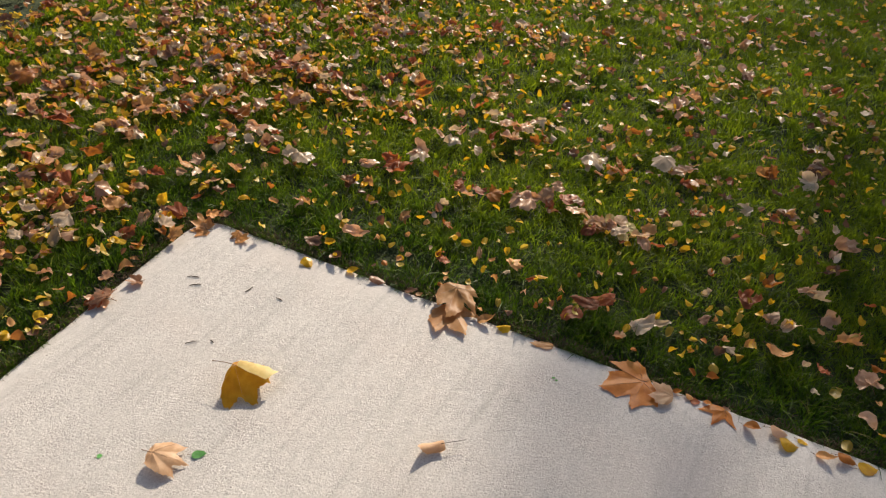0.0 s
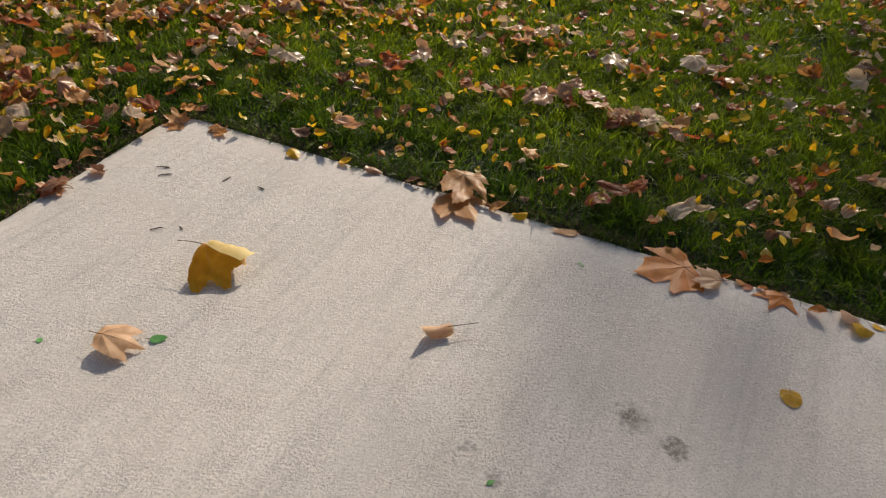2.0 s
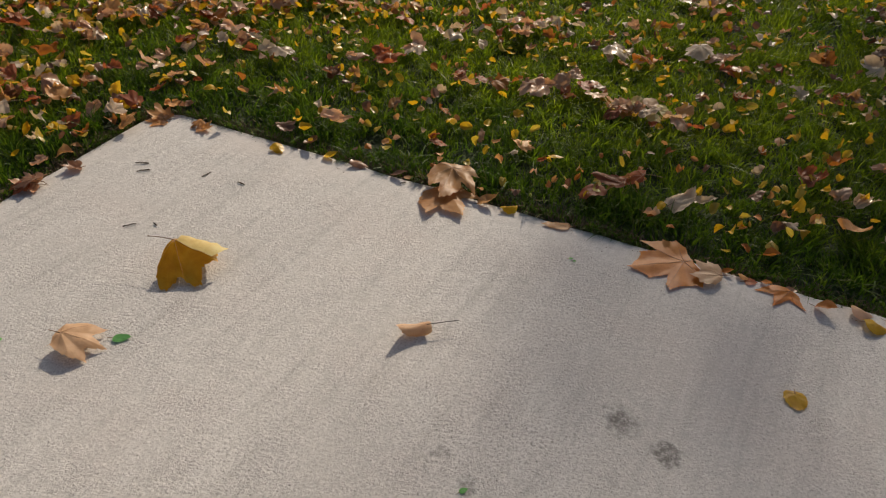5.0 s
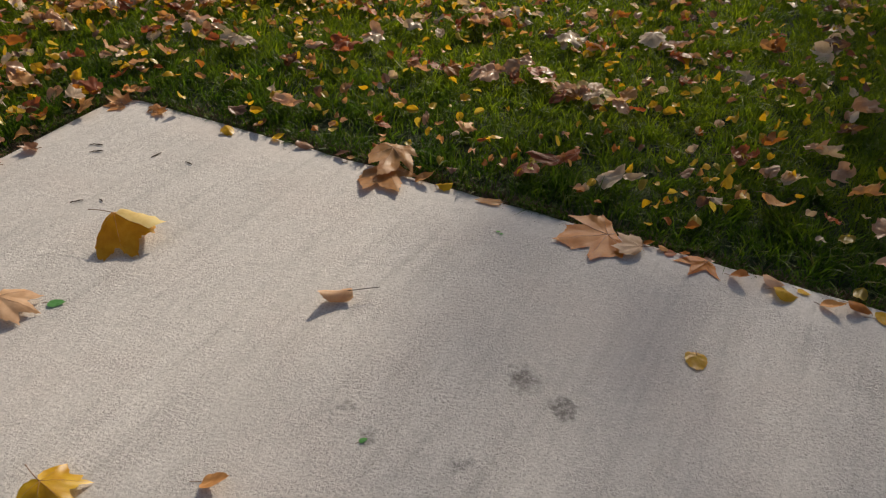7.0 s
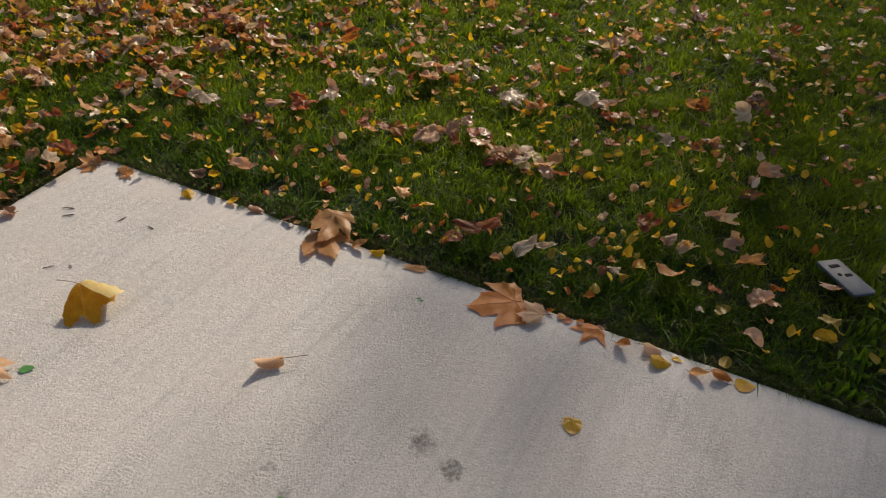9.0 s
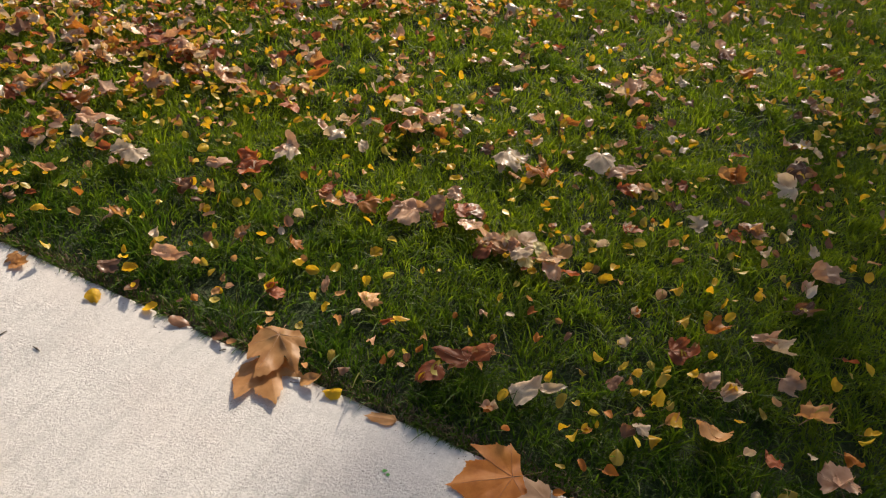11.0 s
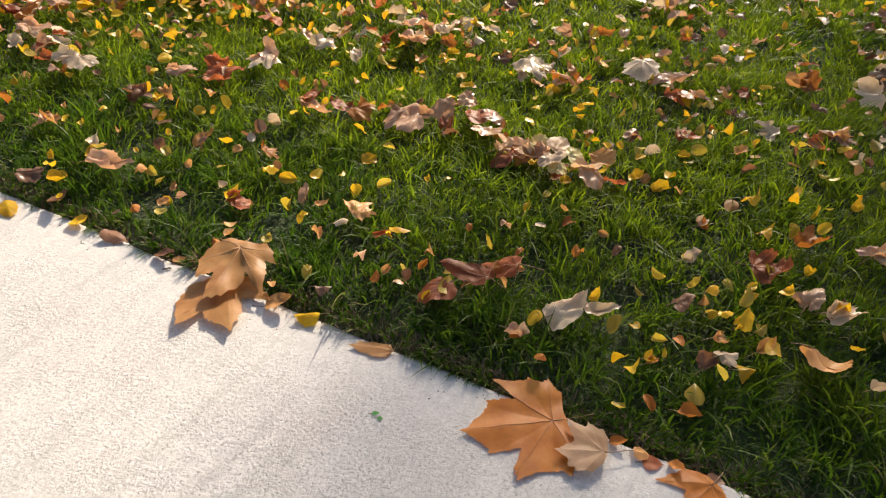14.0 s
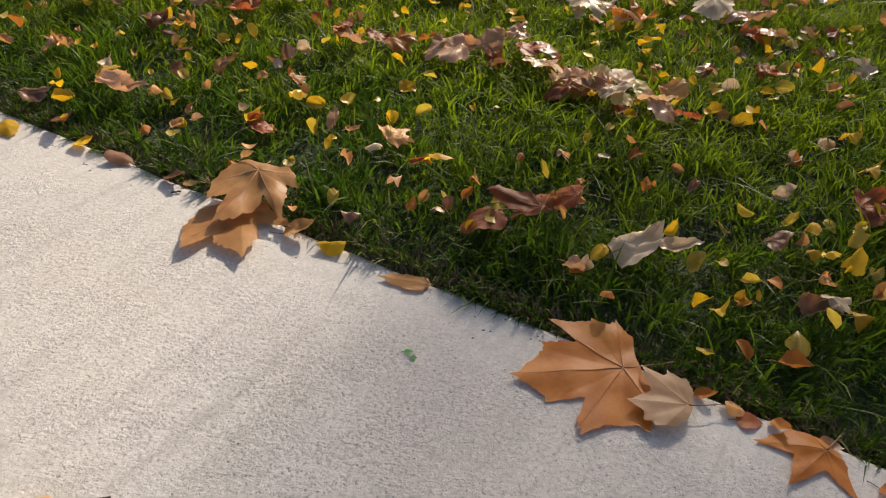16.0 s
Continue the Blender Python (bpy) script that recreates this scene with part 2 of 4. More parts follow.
def inside(x, y):
    """Distances along the two edges from the corner; both positive on the walk."""
    d = Vector((x, y, 0)) - CORNER
    return d.dot(ALONG), d.dot(DOWN)


def swell(x, y):
    """Height of the lawn's soil: level, gently uneven, dropping a little beside the walk."""
    return -0.012 + 0.018 * noise.noise(Vector((x * 1.1, y * 1.1, 3)))


def link(name, bm, material, parent=None, label=""):
    me = bpy.data.meshes.new(name)
    bm.to_mesh(me)
    bm.free()
    for p in me.polygons:
        p.use_smooth = True
    me.materials.append(material)
    ob = new(name, me)
    if parent is not None:
        ob.parent = parent
    return tagged(ob, label) if label else ob


part = link


def sheet():
    """The ground under lawn and walk, one sheet that reaches the horizon."""
    bm = bmesh.new()
    ring = [0.0, 0.4, 0.8, 1.2, 1.6, 2.0, 2.4, 2.8, 3.3, 3.9, 4.6, 5.6, 7, 10, 16, 30, 80, 300, 1500]
    rows = []
    for r in ring:
        rows.append([bm.verts.new((0.4 + r * math.cos(a), 2.2 + r * math.sin(a), swell(0.4 + r * math.cos(a), 2.2 + r * math.sin(a)) - 0.012))
                     for a in (math.tau * k / 48 for k in range(48))])
    for a, b in zip(rows, rows[1:]):
        for k in range(48):
            if a is rows[0]:
                continue
            bm.faces.new((a[k], b[k], b[(k + 1) % 48], a[(k + 1) % 48]))
    bm.faces.new(rows[1])
    bmesh.ops.delete(bm, geom=rows[0], context="VERTS")
    bmesh.ops.recalc_face_normals(bm, faces=bm.faces)
    return tagged(link("ground", bm, SOIL), "dark earth and thatch under the lawn", "ground", kind="structure")


def slab():
    """The walk: a thick plate with a rounded corner and a worn, slightly rounded upper edge."""
    bm = bmesh.new()
    outline = []
    r = 0.10
    for k in range(9):
        a = radians(90 * k / 8)
        outline.append((r - r * math.sin(a), r - r * math.cos(a)))
    outline = [(7.0, 0.0)] + outline + [(0.0, 7.0), (7.0, 7.0)]
    # finer points along the two seen edges, so that they waver a little
    fine = []
    for (u0, v0), (u1, v1) in zip(outline, outline[1:] + outline[:1]):
        steps = max(1, int(math.dist((u0, v0), (u1, v1)) / 0.025)) if (v0 == v1 == 0.0 or u0 == u1 == 0.0) else 1
        for k in range(steps):
            u, v = u0 + (u1 - u0) * k / steps, v0 + (v1 - v0) * k / steps
            w = 0.006 * noise.noise(Vector((u * 7, v * 7, 1))) + 0.002 * noise.noise(Vector((u * 31, v * 31, 1)))
            fine.append((u + w, v + w))
    rings = []
    for inset, z in ((0.0, -0.12), (0.0, -0.008), (0.003, -0.003), (0.009, 0.0)):
        ring = []
        for k, (u, v) in enumerate(fine):
            du, dv = 3.5 - u, 3.5 - v
            size = math.hypot(du, dv)
            ring.append(bm.verts.new(plan(u + inset * du / size * 1.4, v + inset * dv / size * 1.4, z)))
        rings.append(ring)
    count = len(fine)
    for a, b in zip(rings, rings[1:]):
        for k in range(count):
            bm.faces.new((a[k], a[(k + 1) % count], b[(k + 1) % count], b[k]))
    bm.faces.new(rings[-1])
    bmesh.ops.recalc_face_normals(bm, faces=bm.faces)
    ob = link("pavement", bm, CONCRETE)
    for p in ob.data.polygons:
        p.use_smooth = False
    return tagged(ob, "pale grey brushed concrete walk with a square corner", "pavement", kind="structure")


# the height at which a fallen leaf weighs the grass down, on a one-centimetre grid
CAP = np.full((800, 800), 9.0, np.float32)


def press(points, weight=0.0):
    """Notes that something lies at these places, so that no blade of grass stands through it."""
    for p in points:
        i, k = int((p[0] + 3.0) * 100), int((p[1] + 0.5) * 100)
        if 1 <= i < 799 and 1 <= k < 799:
            CAP[i, k] = min(CAP[i, k], p[2] - weight)


def lay_of_land(xs, ys, step=0.05):
    """Soil heights at many places at once, read from a coarse grid."""
    x0, y0 = xs.min(), ys.min()
    nx, ny = int((xs.max() - x0) / step) + 2, int((ys.max() - y0) / step) + 2
    grid = np.array([[swell(x0 + i * step, y0 + k * step) for k in range(ny)] for i in range(nx)], np.float32)
    return grid[((xs - x0) / step + 0.5).astype(int), ((ys - y0) / step + 0.5).astype(int)]


def thicket(name, xs, ys, heights, widths, rng, label, material=None, bias=(0.0, 0.0), fan=None):
    """Blades of grass: bent, tapering strips, three to a blade, all in one mesh."""
    n = len(xs)
    yaw = rng.uniform(0, math.tau, n)
    lean = np.abs(rng.normal(0.55, 0.45, n))
    lx, ly = np.cos(yaw) * lean, np.sin(yaw) * lean
    if fan is not None:
        lx, ly = lx + fan[0], ly + fan[1]
    lx, ly = lx + bias[0], ly + bias[1]
    ground = lay_of_land(xs, ys)
    free = np.where(rng.uniform(0, 1, n) < 0.12, 0.03, 0.0)   # a few blades stand up past a leaf
    for f in (0.0, 0.45, 0.95):
        i = np.clip(((xs + lx * heights * f + 3.0) * 100).astype(int), 0, 799)
        k = np.clip(((ys + ly * heights * f + 0.5) * 100).astype(int), 0, 799)
        heights = np.minimum(heights, np.maximum(0.006, CAP[i, k] - ground - 0.003 + free))
    face = rng.uniform(0, math.tau, n)
    wx, wy = np.cos(face) * widths / 2, np.sin(face) * widths / 2
    base = ground + 0.002
    co = np.empty((n, 7, 3), np.float32)
    for k, (f, w) in enumerate(((0.0, 0.8), (0.4, 1.0), (0.75, 0.7))):
        bend = f * f
        for s, sign in ((0, -1), (1, 1)):
            co[:, 2 * k + s, 0] = xs + lx * heights * bend * 0.9 + sign * wx * w
            co[:, 2 * k + s, 1] = ys + ly * heights * bend * 0.9 + sign * wy * w
            co[:, 2 * k + s, 2] = base + heights * (f - 0.25 * bend * np.minimum(lean, 1.2))
    co[:, 6, 0], co[:, 6, 1] = xs + lx * heights * 0.95, ys + ly * heights * 0.95
    co[:, 6, 2] = base + heights * (1 - 0.32 * np.minimum(lean, 1.3))
    first = np.arange(n)[:, None] * 7
    quads = np.concatenate([first + np.array([[0, 1, 3, 2]]), first + np.array([[2, 3, 5, 4]])], 1).reshape(-1, 4)
    tips = first + np.array([[4, 5, 6]])
    loops = np.concatenate([quads.ravel(), tips.ravel()]).astype(np.int32)
    starts = np.concatenate([np.arange(len(quads)) * 4, len(quads) * 4 + np.arange(n) * 3]).astype(np.int32)
    me = bpy.data.meshes.new(name)
    me.vertices.add(n * 7)
    me.vertices.foreach_set("co", co.ravel())
    me.loops.add(len(loops))
    me.loops.foreach_set("vertex_index", loops)
    me.polygons.add(len(starts))
    me.polygons.foreach_set("loop_start", starts)
    me.polygons.foreach_set("use_smooth", np.ones(len(starts), bool))
    me.update(calc_edges=True)
    me.materials.append(material or GRASS)
    return tagged(new(name, me), label, "grass", kind="stuff")


def grass():
    rng = np.random.default_rng(5)

    def keep(x, y, gap=0.006):
        d = np.stack([x - CORNER.x, y - CORNER.y])
        u, v = ALONG.x * d[0] + ALONG.y * d[1], DOWN.x * d[0] + DOWN.y * d[1]
        return ~((u > -gap) & (v > -gap)), u, v

    # tufts of a dozen blades, thick near the walk, thinner with distance
    n = 34000
    cx, cy = rng.uniform(-1.9, 3.4, n), rng.uniform(1.15, 5.9, n)
    view = (cy < 2.6 + 0.28 * (cx + 1.9) + 2.2) & (cx > -1.5 - 0.42 * (cy - 2)) & (cx < 1.5 + 0.75 * (cy - 1.3))
    view &= rng.uniform(0, 1, n) < np.where(cy < 3.1, 1.0, 0.7)
    cx, cy = cx[view], cy[view]
    tall = (0.046 + 0.030 * np.array([noise.noise(Vector((a * 7, b * 7, 2))) for a, b in zip(cx, cy)])) * rng.uniform(0.65, 1.3, len(cx))
    sparse = np.array([noise.noise(Vector((a * 11, b * 11, 12))) for a, b in zip(cx, cy)])
    tall = np.where(sparse < -0.25, tall * 0.55, tall)
    _, u, v = keep(cx, cy)
    tall = np.where((np.maximum(-u, -v) < 0.05), tall * 0.78, tall)   # kept short by the trimmer
    each = 15
    ox, oy = rng.normal(0, 0.014, len(cx) * each), rng.normal(0, 0.014, len(cx) * each)
    x, y, h = np.repeat(cx, each) + ox, np.repeat(cy, each) + oy, np.repeat(tall, each)
    ok, u, v = keep(x, y)
    x, y, h, ox, oy = x[ok], y[ok], h[ok], ox[ok], oy[ok]
    sway = [np.repeat(rng.normal(0, 0.35, len(cx)), each)[ok] for _ in range(2)]   # each tuft leans its own way
    h = h * rng.uniform(0.45, 1.25, len(x))
    h = np.where(np.maximum(-u, -v)[ok] < 0.05, np.minimum(h, 0.034), h)
    w = np.where(y > 3.1, 0.0046, 0.0034) * rng.uniform(0.6, 1.35, len(x))
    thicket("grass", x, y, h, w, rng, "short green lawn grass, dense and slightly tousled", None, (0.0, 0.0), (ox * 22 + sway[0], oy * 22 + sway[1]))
    # dead blades and runners along the trimmed edge
    n = 9000
    t = rng.uniform(0, 1, n)
    far = np.abs(rng.normal(0, 0.022, n)) - 0.004
    side = rng.uniform(0, 1, n) < 0.7
    u, v = np.where(side, t * 2.6, -far), np.where(side, -far, t * 1.3)
    x, y = CORNER.x + ALONG.x * u + DOWN.x * v, CORNER.y + ALONG.y * u + DOWN.y * v
    thicket("dead_grass", x, y, 0.022 * rng.uniform(0.4, 1.3, n), 0.0026 * rng.uniform(0.7, 1.4, n), rng, "brown dead grass along the edge of the walk", THATCH)
    # tufts that hang out over the concrete on both edges
    for along, n in ((True, 6500), (False, 3200)):
        t, back = rng.uniform(0, 1, n), np.abs(rng.normal(0, 0.012, n)) + 0.001
        u, v = (t * 2.8 - 0.05, -back) if along else (-back, t * 1.4 - 0.05)
        x, y = CORNER.x + ALONG.x * u + DOWN.x * v, CORNER.y + ALONG.y * u + DOWN.y * v
        some = np.array([noise.noise(Vector((a * 9, b * 9, 6))) for a, b in zip(x, y)]) + rng.uniform(-0.3, 0.3, n) > -0.28
        way = DOWN if along else ALONG
        thicket("grass", x[some], y[some], 0.024 * rng.uniform(0.4, 1.3, n)[some], 0.0032 * rng.uniform(0.7, 1.3, n)[some], rng,
                "grass hanging over the edge of the walk", None, (way.x * 0.55, way.y * 0.55))
    # the rest of the lawn, out to some metres round the walk
    n = 260000
    x, y = rng.normal(0.6, 3.0, n), rng.normal(2.8, 3.0, n)
    ok, u, v = keep(x, y)
    view = (y < 2.6 + 0.28 * (x + 1.9) + 2.2) & (x > -1.5 - 0.42 * (y - 2)) & (x < 1.5 + 0.75 * (y - 1.3)) & (y > 1.15)
    ok &= ~view
    x, y = x[ok], y[ok]
    thicket("grass", x, y, 0.05 * rng.uniform(0.6, 1.3, len(x)), 0.012 * rng.uniform(0.7, 1.3, len(x)), rng, "green lawn grass further from the walk")


sheet()
slab()


# ---- fallen leaves ----
LOBED = ((0, 1.0), (6, 0.85), (11, 0.83), (17, 0.62), (24, 0.50), (31, 0.62), (36, 0.75), (40, 0.74), (46, 0.95), (53, 0.73), (59, 0.70),
         (67, 0.54), (75, 0.46), (84, 0.55), (91, 0.55), (101, 0.70), (111, 0.50), (126, 0.43), (142, 0.31), (160, 0.17))
VEINS = (0, 46, -46, 101, -101)
WORDS = {"tan": "tan", "orange": "orange-brown", "red": "reddish-brown", "dark": "dark brown", "pale": "pale glare-toned", "rose": "rosy beige",
         "yellow": "yellow", "amber": "amber yellow", "cream": "pale yellow", "blush": "pinkish-beige", "olive": "olive-yellow", "green": "green"}
SHAPE_WORDS = {"flat": "flat", "cup": "cupped", "drape": "drooping", "tent": "folded", "roll": "curled", "star": "star-shaped", "boat": "rolled", "lean": "arched"}
leaf_count = [0]


def creases(rng, count):
    """Random folds: a place on the leaf, the way across the fold, how far it turns, and how tightly."""
    folds = []
    for k in range(count):
        a = rng.uniform(0, math.tau)
        out = rng.uniform(0.10, 0.42)
        turn = rng.choice((1, 1, -1)) * rng.uniform(0.6, 2.1)
        folds.append((0.35 + out * math.cos(a), out * math.sin(a), math.cos(a), math.sin(a), turn, rng.uniform(0.06, 0.20)))
    return folds


def fold_over(p, folds):
    """Bends the point p over each fold in turn, as over a small roller."""
    x, y, z = p
    for fx, fy, cx, cy, turn, radius in folds:
        s = (x - fx) * cx + (y - fy) * cy
        if s <= 0:
            continue
        sign, whole = math.copysign(1, turn), abs(turn)
        a = min(s / radius, whole)
        rest = max(0.0, s - radius * whole)
        h = sign * z   # height on the inner side of the bend
        along = (radius - h) * math.sin(a) + rest * math.cos(a)
        up = radius - (radius - h) * math.cos(a) + rest * math.sin(a)
        x, y, z = x + cx * (along - s), y + cy * (along - s), sign * up
    return Vector((x, y, z))


def bender(style, rng, size, crumple=1.0, folds=()):
    """A function that lays a point of the flat leaf (tip at x = 1) into its dry, curled shape."""
    shift = Vector((rng.uniform(0, 50), rng.uniform(0, 50), 0))
    crease = {"flat": 0.10, "cup": -0.12, "drape": 0.16, "tent": 0.5, "roll": 0.05, "star": 0.2, "boat": 0.05, "lean": 0.13}[style] * rng.uniform(0.8, 1.2)
    bowl = {"flat": 0.03, "cup": 0.34, "drape": -0.22, "tent": -0.10, "roll": 0.10, "star": -0.28, "boat": 0.05, "lean": -0.10}[style] * rng.uniform(0.7, 1.3)
    bend = {"flat": 0.0, "cup": 0.25, "drape": -0.2, "tent": -0.2, "roll": 0.5, "star": -0.1, "boat": 0.35, "lean": -0.08}[style] * rng.uniform(0.4, 1.4)
    radius = rng.uniform(0.20, 0.30)
    axis = rng.uniform(-0.5, 0.5)
    rough = {"flat": 0.05, "lean": 0.06, "star": 0.06, "drape": 0.09, "tent": 0.09}.get(style, 0.16) * crumple

    def lay(x, y):
        if style == "drape" and x < 0:
            x *= 0.45
        r = math.hypot(x, y)
        angle = math.degrees(math.atan2(y, x))
        gap = min(abs(angle - v) for v in VEINS)
        off = r * math.sin(radians(min(gap, 60)))
        if style == "tent":
            z = -crease * abs(y) * (1 - 0.25 * r)
        else:
            z = -crease * off
        z += bowl * r * r + bend * (x - 0.4) * abs(x - 0.4)
        z += rough * noise.noise(Vector((x * 1.7, y * 1.7, 0)) + shift) + rough * 0.5 * noise.noise(Vector((x * 4.5, y * 4.5, 5)) + shift)
        if style == "boat":
            turn = max(-2.8, min(2.8, y / 0.21))
            return Vector((x * 0.95, 0.21 * math.sin(turn) + 0.10 * x * x, z * 0.4 - 0.19 * (1 - math.cos(turn)) + 0.10 * x * x)) * size
        if style == "roll":
            c, s = math.cos(axis), math.sin(axis)
            p, q = x * c + y * s, -x * s + y * c
            turn = max(-2.6, min(2.6, q / radius * 0.75))
            q2, lift = radius * math.sin(turn) * 1.2, radius * (1 - math.cos(turn))
            return fold_over((p * c - q2 * s, p * s + q2 * c, z * 0.6 + lift), folds) * size
        return fold_over((x, y, z), folds) * size

    return lay


def lobes(rng, tips):
    """A leaf's edge from its own lobes and notches, given as angle and reach, with small teeth between."""
    ring = [(math.cos(radians(a)) * r, math.sin(radians(a)) * r) for a, r in tips]
    fine = []
    for (x0, y0), (x1, y1) in zip(ring, ring[1:] + ring[:1]):
        for f in (0.0, 0.25, 0.5, 0.75):
            swing = 1.0 if f == 0 else 1.0 + rng.uniform(-0.06, 0.01)
            fine.append(((x0 + (x1 - x0) * f) * swing, (y0 + (y1 - y0) * f) * swing))
    return fine


def outline(rng, ragged=1.0, blunt=0.0):
    """The lobed edge of one plane leaf, with teeth, a little different each time; a blunt one has shallow notches."""
    half = []
    for side in (1, -1):
        row = []
        for k, (a, r) in enumerate(LOBED):
            if k == 0 and side == -1:
                continue
            a2 = a + (0 if a in (0, 46, 101) else rng.uniform(-3, 3))
            r2 = (r + (0.86 - 0.004 * a - r) * blunt) * (1 + rng.uniform(-0.09, 0.07) * ragged)
            row.append((r2 * math.cos(radians(a2)), side * r2 * math.sin(radians(a2))))
        half.append(row)
    points = half[0] + [(-0.07, 0.0)] + half[1][::-1]
    fine = []
    for (x0, y0), (x1, y1) in zip(points, points[1:] + points[:1]):
        fine.append((x0, y0))
        fine.append(((x0 + x1) / 2 * rng.uniform(0.96, 1.02), (y0 + y1) / 2 * rng.uniform(0.96, 1.02)))
    return fine


def blade(bm, rim, lay, rings):
    """Fills the rim towards the leaf's root with rings of faces, bent by lay."""
    root = bm.verts.new(lay(0.0, 0.0))
    rows = [[bm.verts.new(lay(x * f, y * f)) for x, y in rim] for f in rings]
    n = len(rim)
    for k in range(n):
        bm.faces.new((root, rows[0][k], rows[0][(k + 1) % n]))
        for a, b in zip(rows, rows[1:]):
            bm.faces.new((a[k], b[k], b[(k + 1) % n], a[(k + 1) % n]))


def tube(bm, points, radii, sides=5):
    """A thin round tube through the points."""
    rows = []
    for k, (p, r) in enumerate(zip(points, radii)):
        way = (points[min(k + 1, len(points) - 1)] - points[max(k - 1, 0)]).normalized()
        across = way.orthogonal().normalized()
        other = way.cross(across)
        rows.append([bm.verts.new(p + (across * math.cos(math.tau * s / sides) + other * math.sin(math.tau * s / sides)) * r) for s in range(sides)])
    for a, b in zip(rows, rows[1:]):
        for s in range(sides):
            bm.faces.new((a[s], a[(s + 1) % sides], b[(s + 1) % sides], b[s]))
    bm.faces.new(rows[0][::-1])
    bm.faces.new(rows[-1])


def settle(ob, x, y, lift, heading, rng, tilt, raised=0.0):
    """Turns a leaf to its heading and lets it lie on the walk, or hang in the grass at its height."""
    u, v = inside(x, y)
    on_walk = u > 0 and v > 0
    lean = 0.0 if on_walk or lift < 0.009 else tilt * 0.3 if min(u, v) > -0.06 else tilt
    m = pose(0, 0, 0, rng.uniform(-lean, lean), rng.uniform(-lean, lean), heading)
    low = min((m @ w.co).z for w in ob.data.vertices)
    mean = sum((m @ w.co).z for w in ob.data.vertices) / len(ob.data.vertices)
    z = 0.0015 - low if on_walk else min(lift + 0.008 - mean, 0.038 - low)
    over = [q.z for q in (m @ w.co for w in ob.data.vertices) if min(inside(x + q.x, y + q.y)) > -0.01]
    if over:   # what reaches over the concrete lies on top of it
        z = max(z, 0.0015 - min(over))
    ob.matrix_world = Matrix.Translation((x, y, z + raised)) @ m
    place = Matrix.Translation((x, y, z + raised)) @ m
    weight = 0.03 if min(u, v) > -0.08 else 0.0
    press([place @ w.co for w in ob.data.vertices], weight)
    press([place @ p.center for p in ob.data.polygons], weight)
    return on_walk


def stem(lay, size, rng, ob, length, thick, material, droop=-0.15):
    """The leaf's stalk, from its root outwards in a loose curve."""
    bm = bmesh.new()
    root = lay(0.0, 0.0)
    side = rng.uniform(-0.2, 0.2)
    points = []
    for k in range(7):
        f = k / 6
        points.append(root + Vector((-f * length, side * f * f * length, droop * f * f * length)) )
    tube(bm, points, [thick * (1 - 0.3 * k / 6 + (0.6 if k == 6 else 0)) for k in range(7)])
    return part("stem", bm, material, ob)


def plane_leaf(colour, x, y, lift, heading, size, style, tilt=20.0, stalk=0.55, raised=0.0, tips=None, folds=None):
    leaf_count[0] += 1
    rng = random.Random(leaf_count[0] * 7 + 1)
    in_lawn = min(inside(x, y)) < -0.03
    if folds is None:
        folds = creases(rng, rng.choice((2, 3, 3)) if size < 0.08 else 2) if min(inside(x, y)) < 0.012 and tips is None else ()
    lay = bender(style, rng, size, 1.8 if in_lawn else 1.0, folds)
    bm = bmesh.new()
    rim = lobes(rng, tips) if tips else outline(rng, 1.4 if in_lawn else 1.0, rng.uniform(0.2, 0.95) if in_lawn else 0.25)
    blade(bm, rim, lay, (0.12, 0.26, 0.40, 0.55, 0.70, 0.85, 1.0))
    ob = link("plane_leaf", bm, PAINT[colour])
    on_walk = settle(ob, x, y, lift, heading, rng, tilt, raised)
    if size > 0.055:
        for a in VEINS:
            bm = bmesh.new()
            reach = 0.9 if a == 0 else 0.78 if abs(a) < 60 else 0.5
            line = [lay(reach * k / 7 * math.cos(radians(a)), reach * k / 7 * math.sin(radians(a))) + Vector((0, 0, 0.0005)) for k in range(8)]
            tube(bm, line, [size * 0.0036 * (1 - 0.75 * k / 7) for k in range(8)], 4)
            part("vein", bm, VEIN if colour == "orange" else VEIN_PALE, ob)
    if colour == "amber":   # one lobe is turned over, pale yellow against the amber blade
        bm = bmesh.new()
        rows = []
        for k in range(8):
            f = k / 7
            ridge = lay(0.06 + 0.80 * f, 0.0)
            reach = size * (0.06 + 0.30 * math.sin(min(1.0, 0.25 + f) * 1.6)) * (1.0 if k % 2 else 0.9)
            rows.append([bm.verts.new(ridge + Vector((size * 0.18 * f * g, reach * g, size * (0.012 + 0.03 * math.sin(2.6 * g + f) * g)))) for g in (0, 0.35, 0.7, 1.0)])
        for p, q in zip(rows, rows[1:]):
            for k in range(3):
                bm.faces.new((p[k], q[k], q[k + 1], p[k + 1]))
        part("folded_lobe", bm, PAINT["cream"], ob, "pale yellow folded lobe")
    stem(lay, size, rng, ob, size * stalk * rng.uniform(0.7, 1.2), 0.0009, STEM_DARK if style == "boat" else STEM, -0.25 if not on_walk else 0.0)
    where = "lying on the concrete" if on_walk else "caught in the grass"
    return tagged(ob, f"{SHAPE_WORDS[style]} {WORDS[colour]} dry lobed plane tree leaf {where}", "leaf", "fallen plane tree leaves")


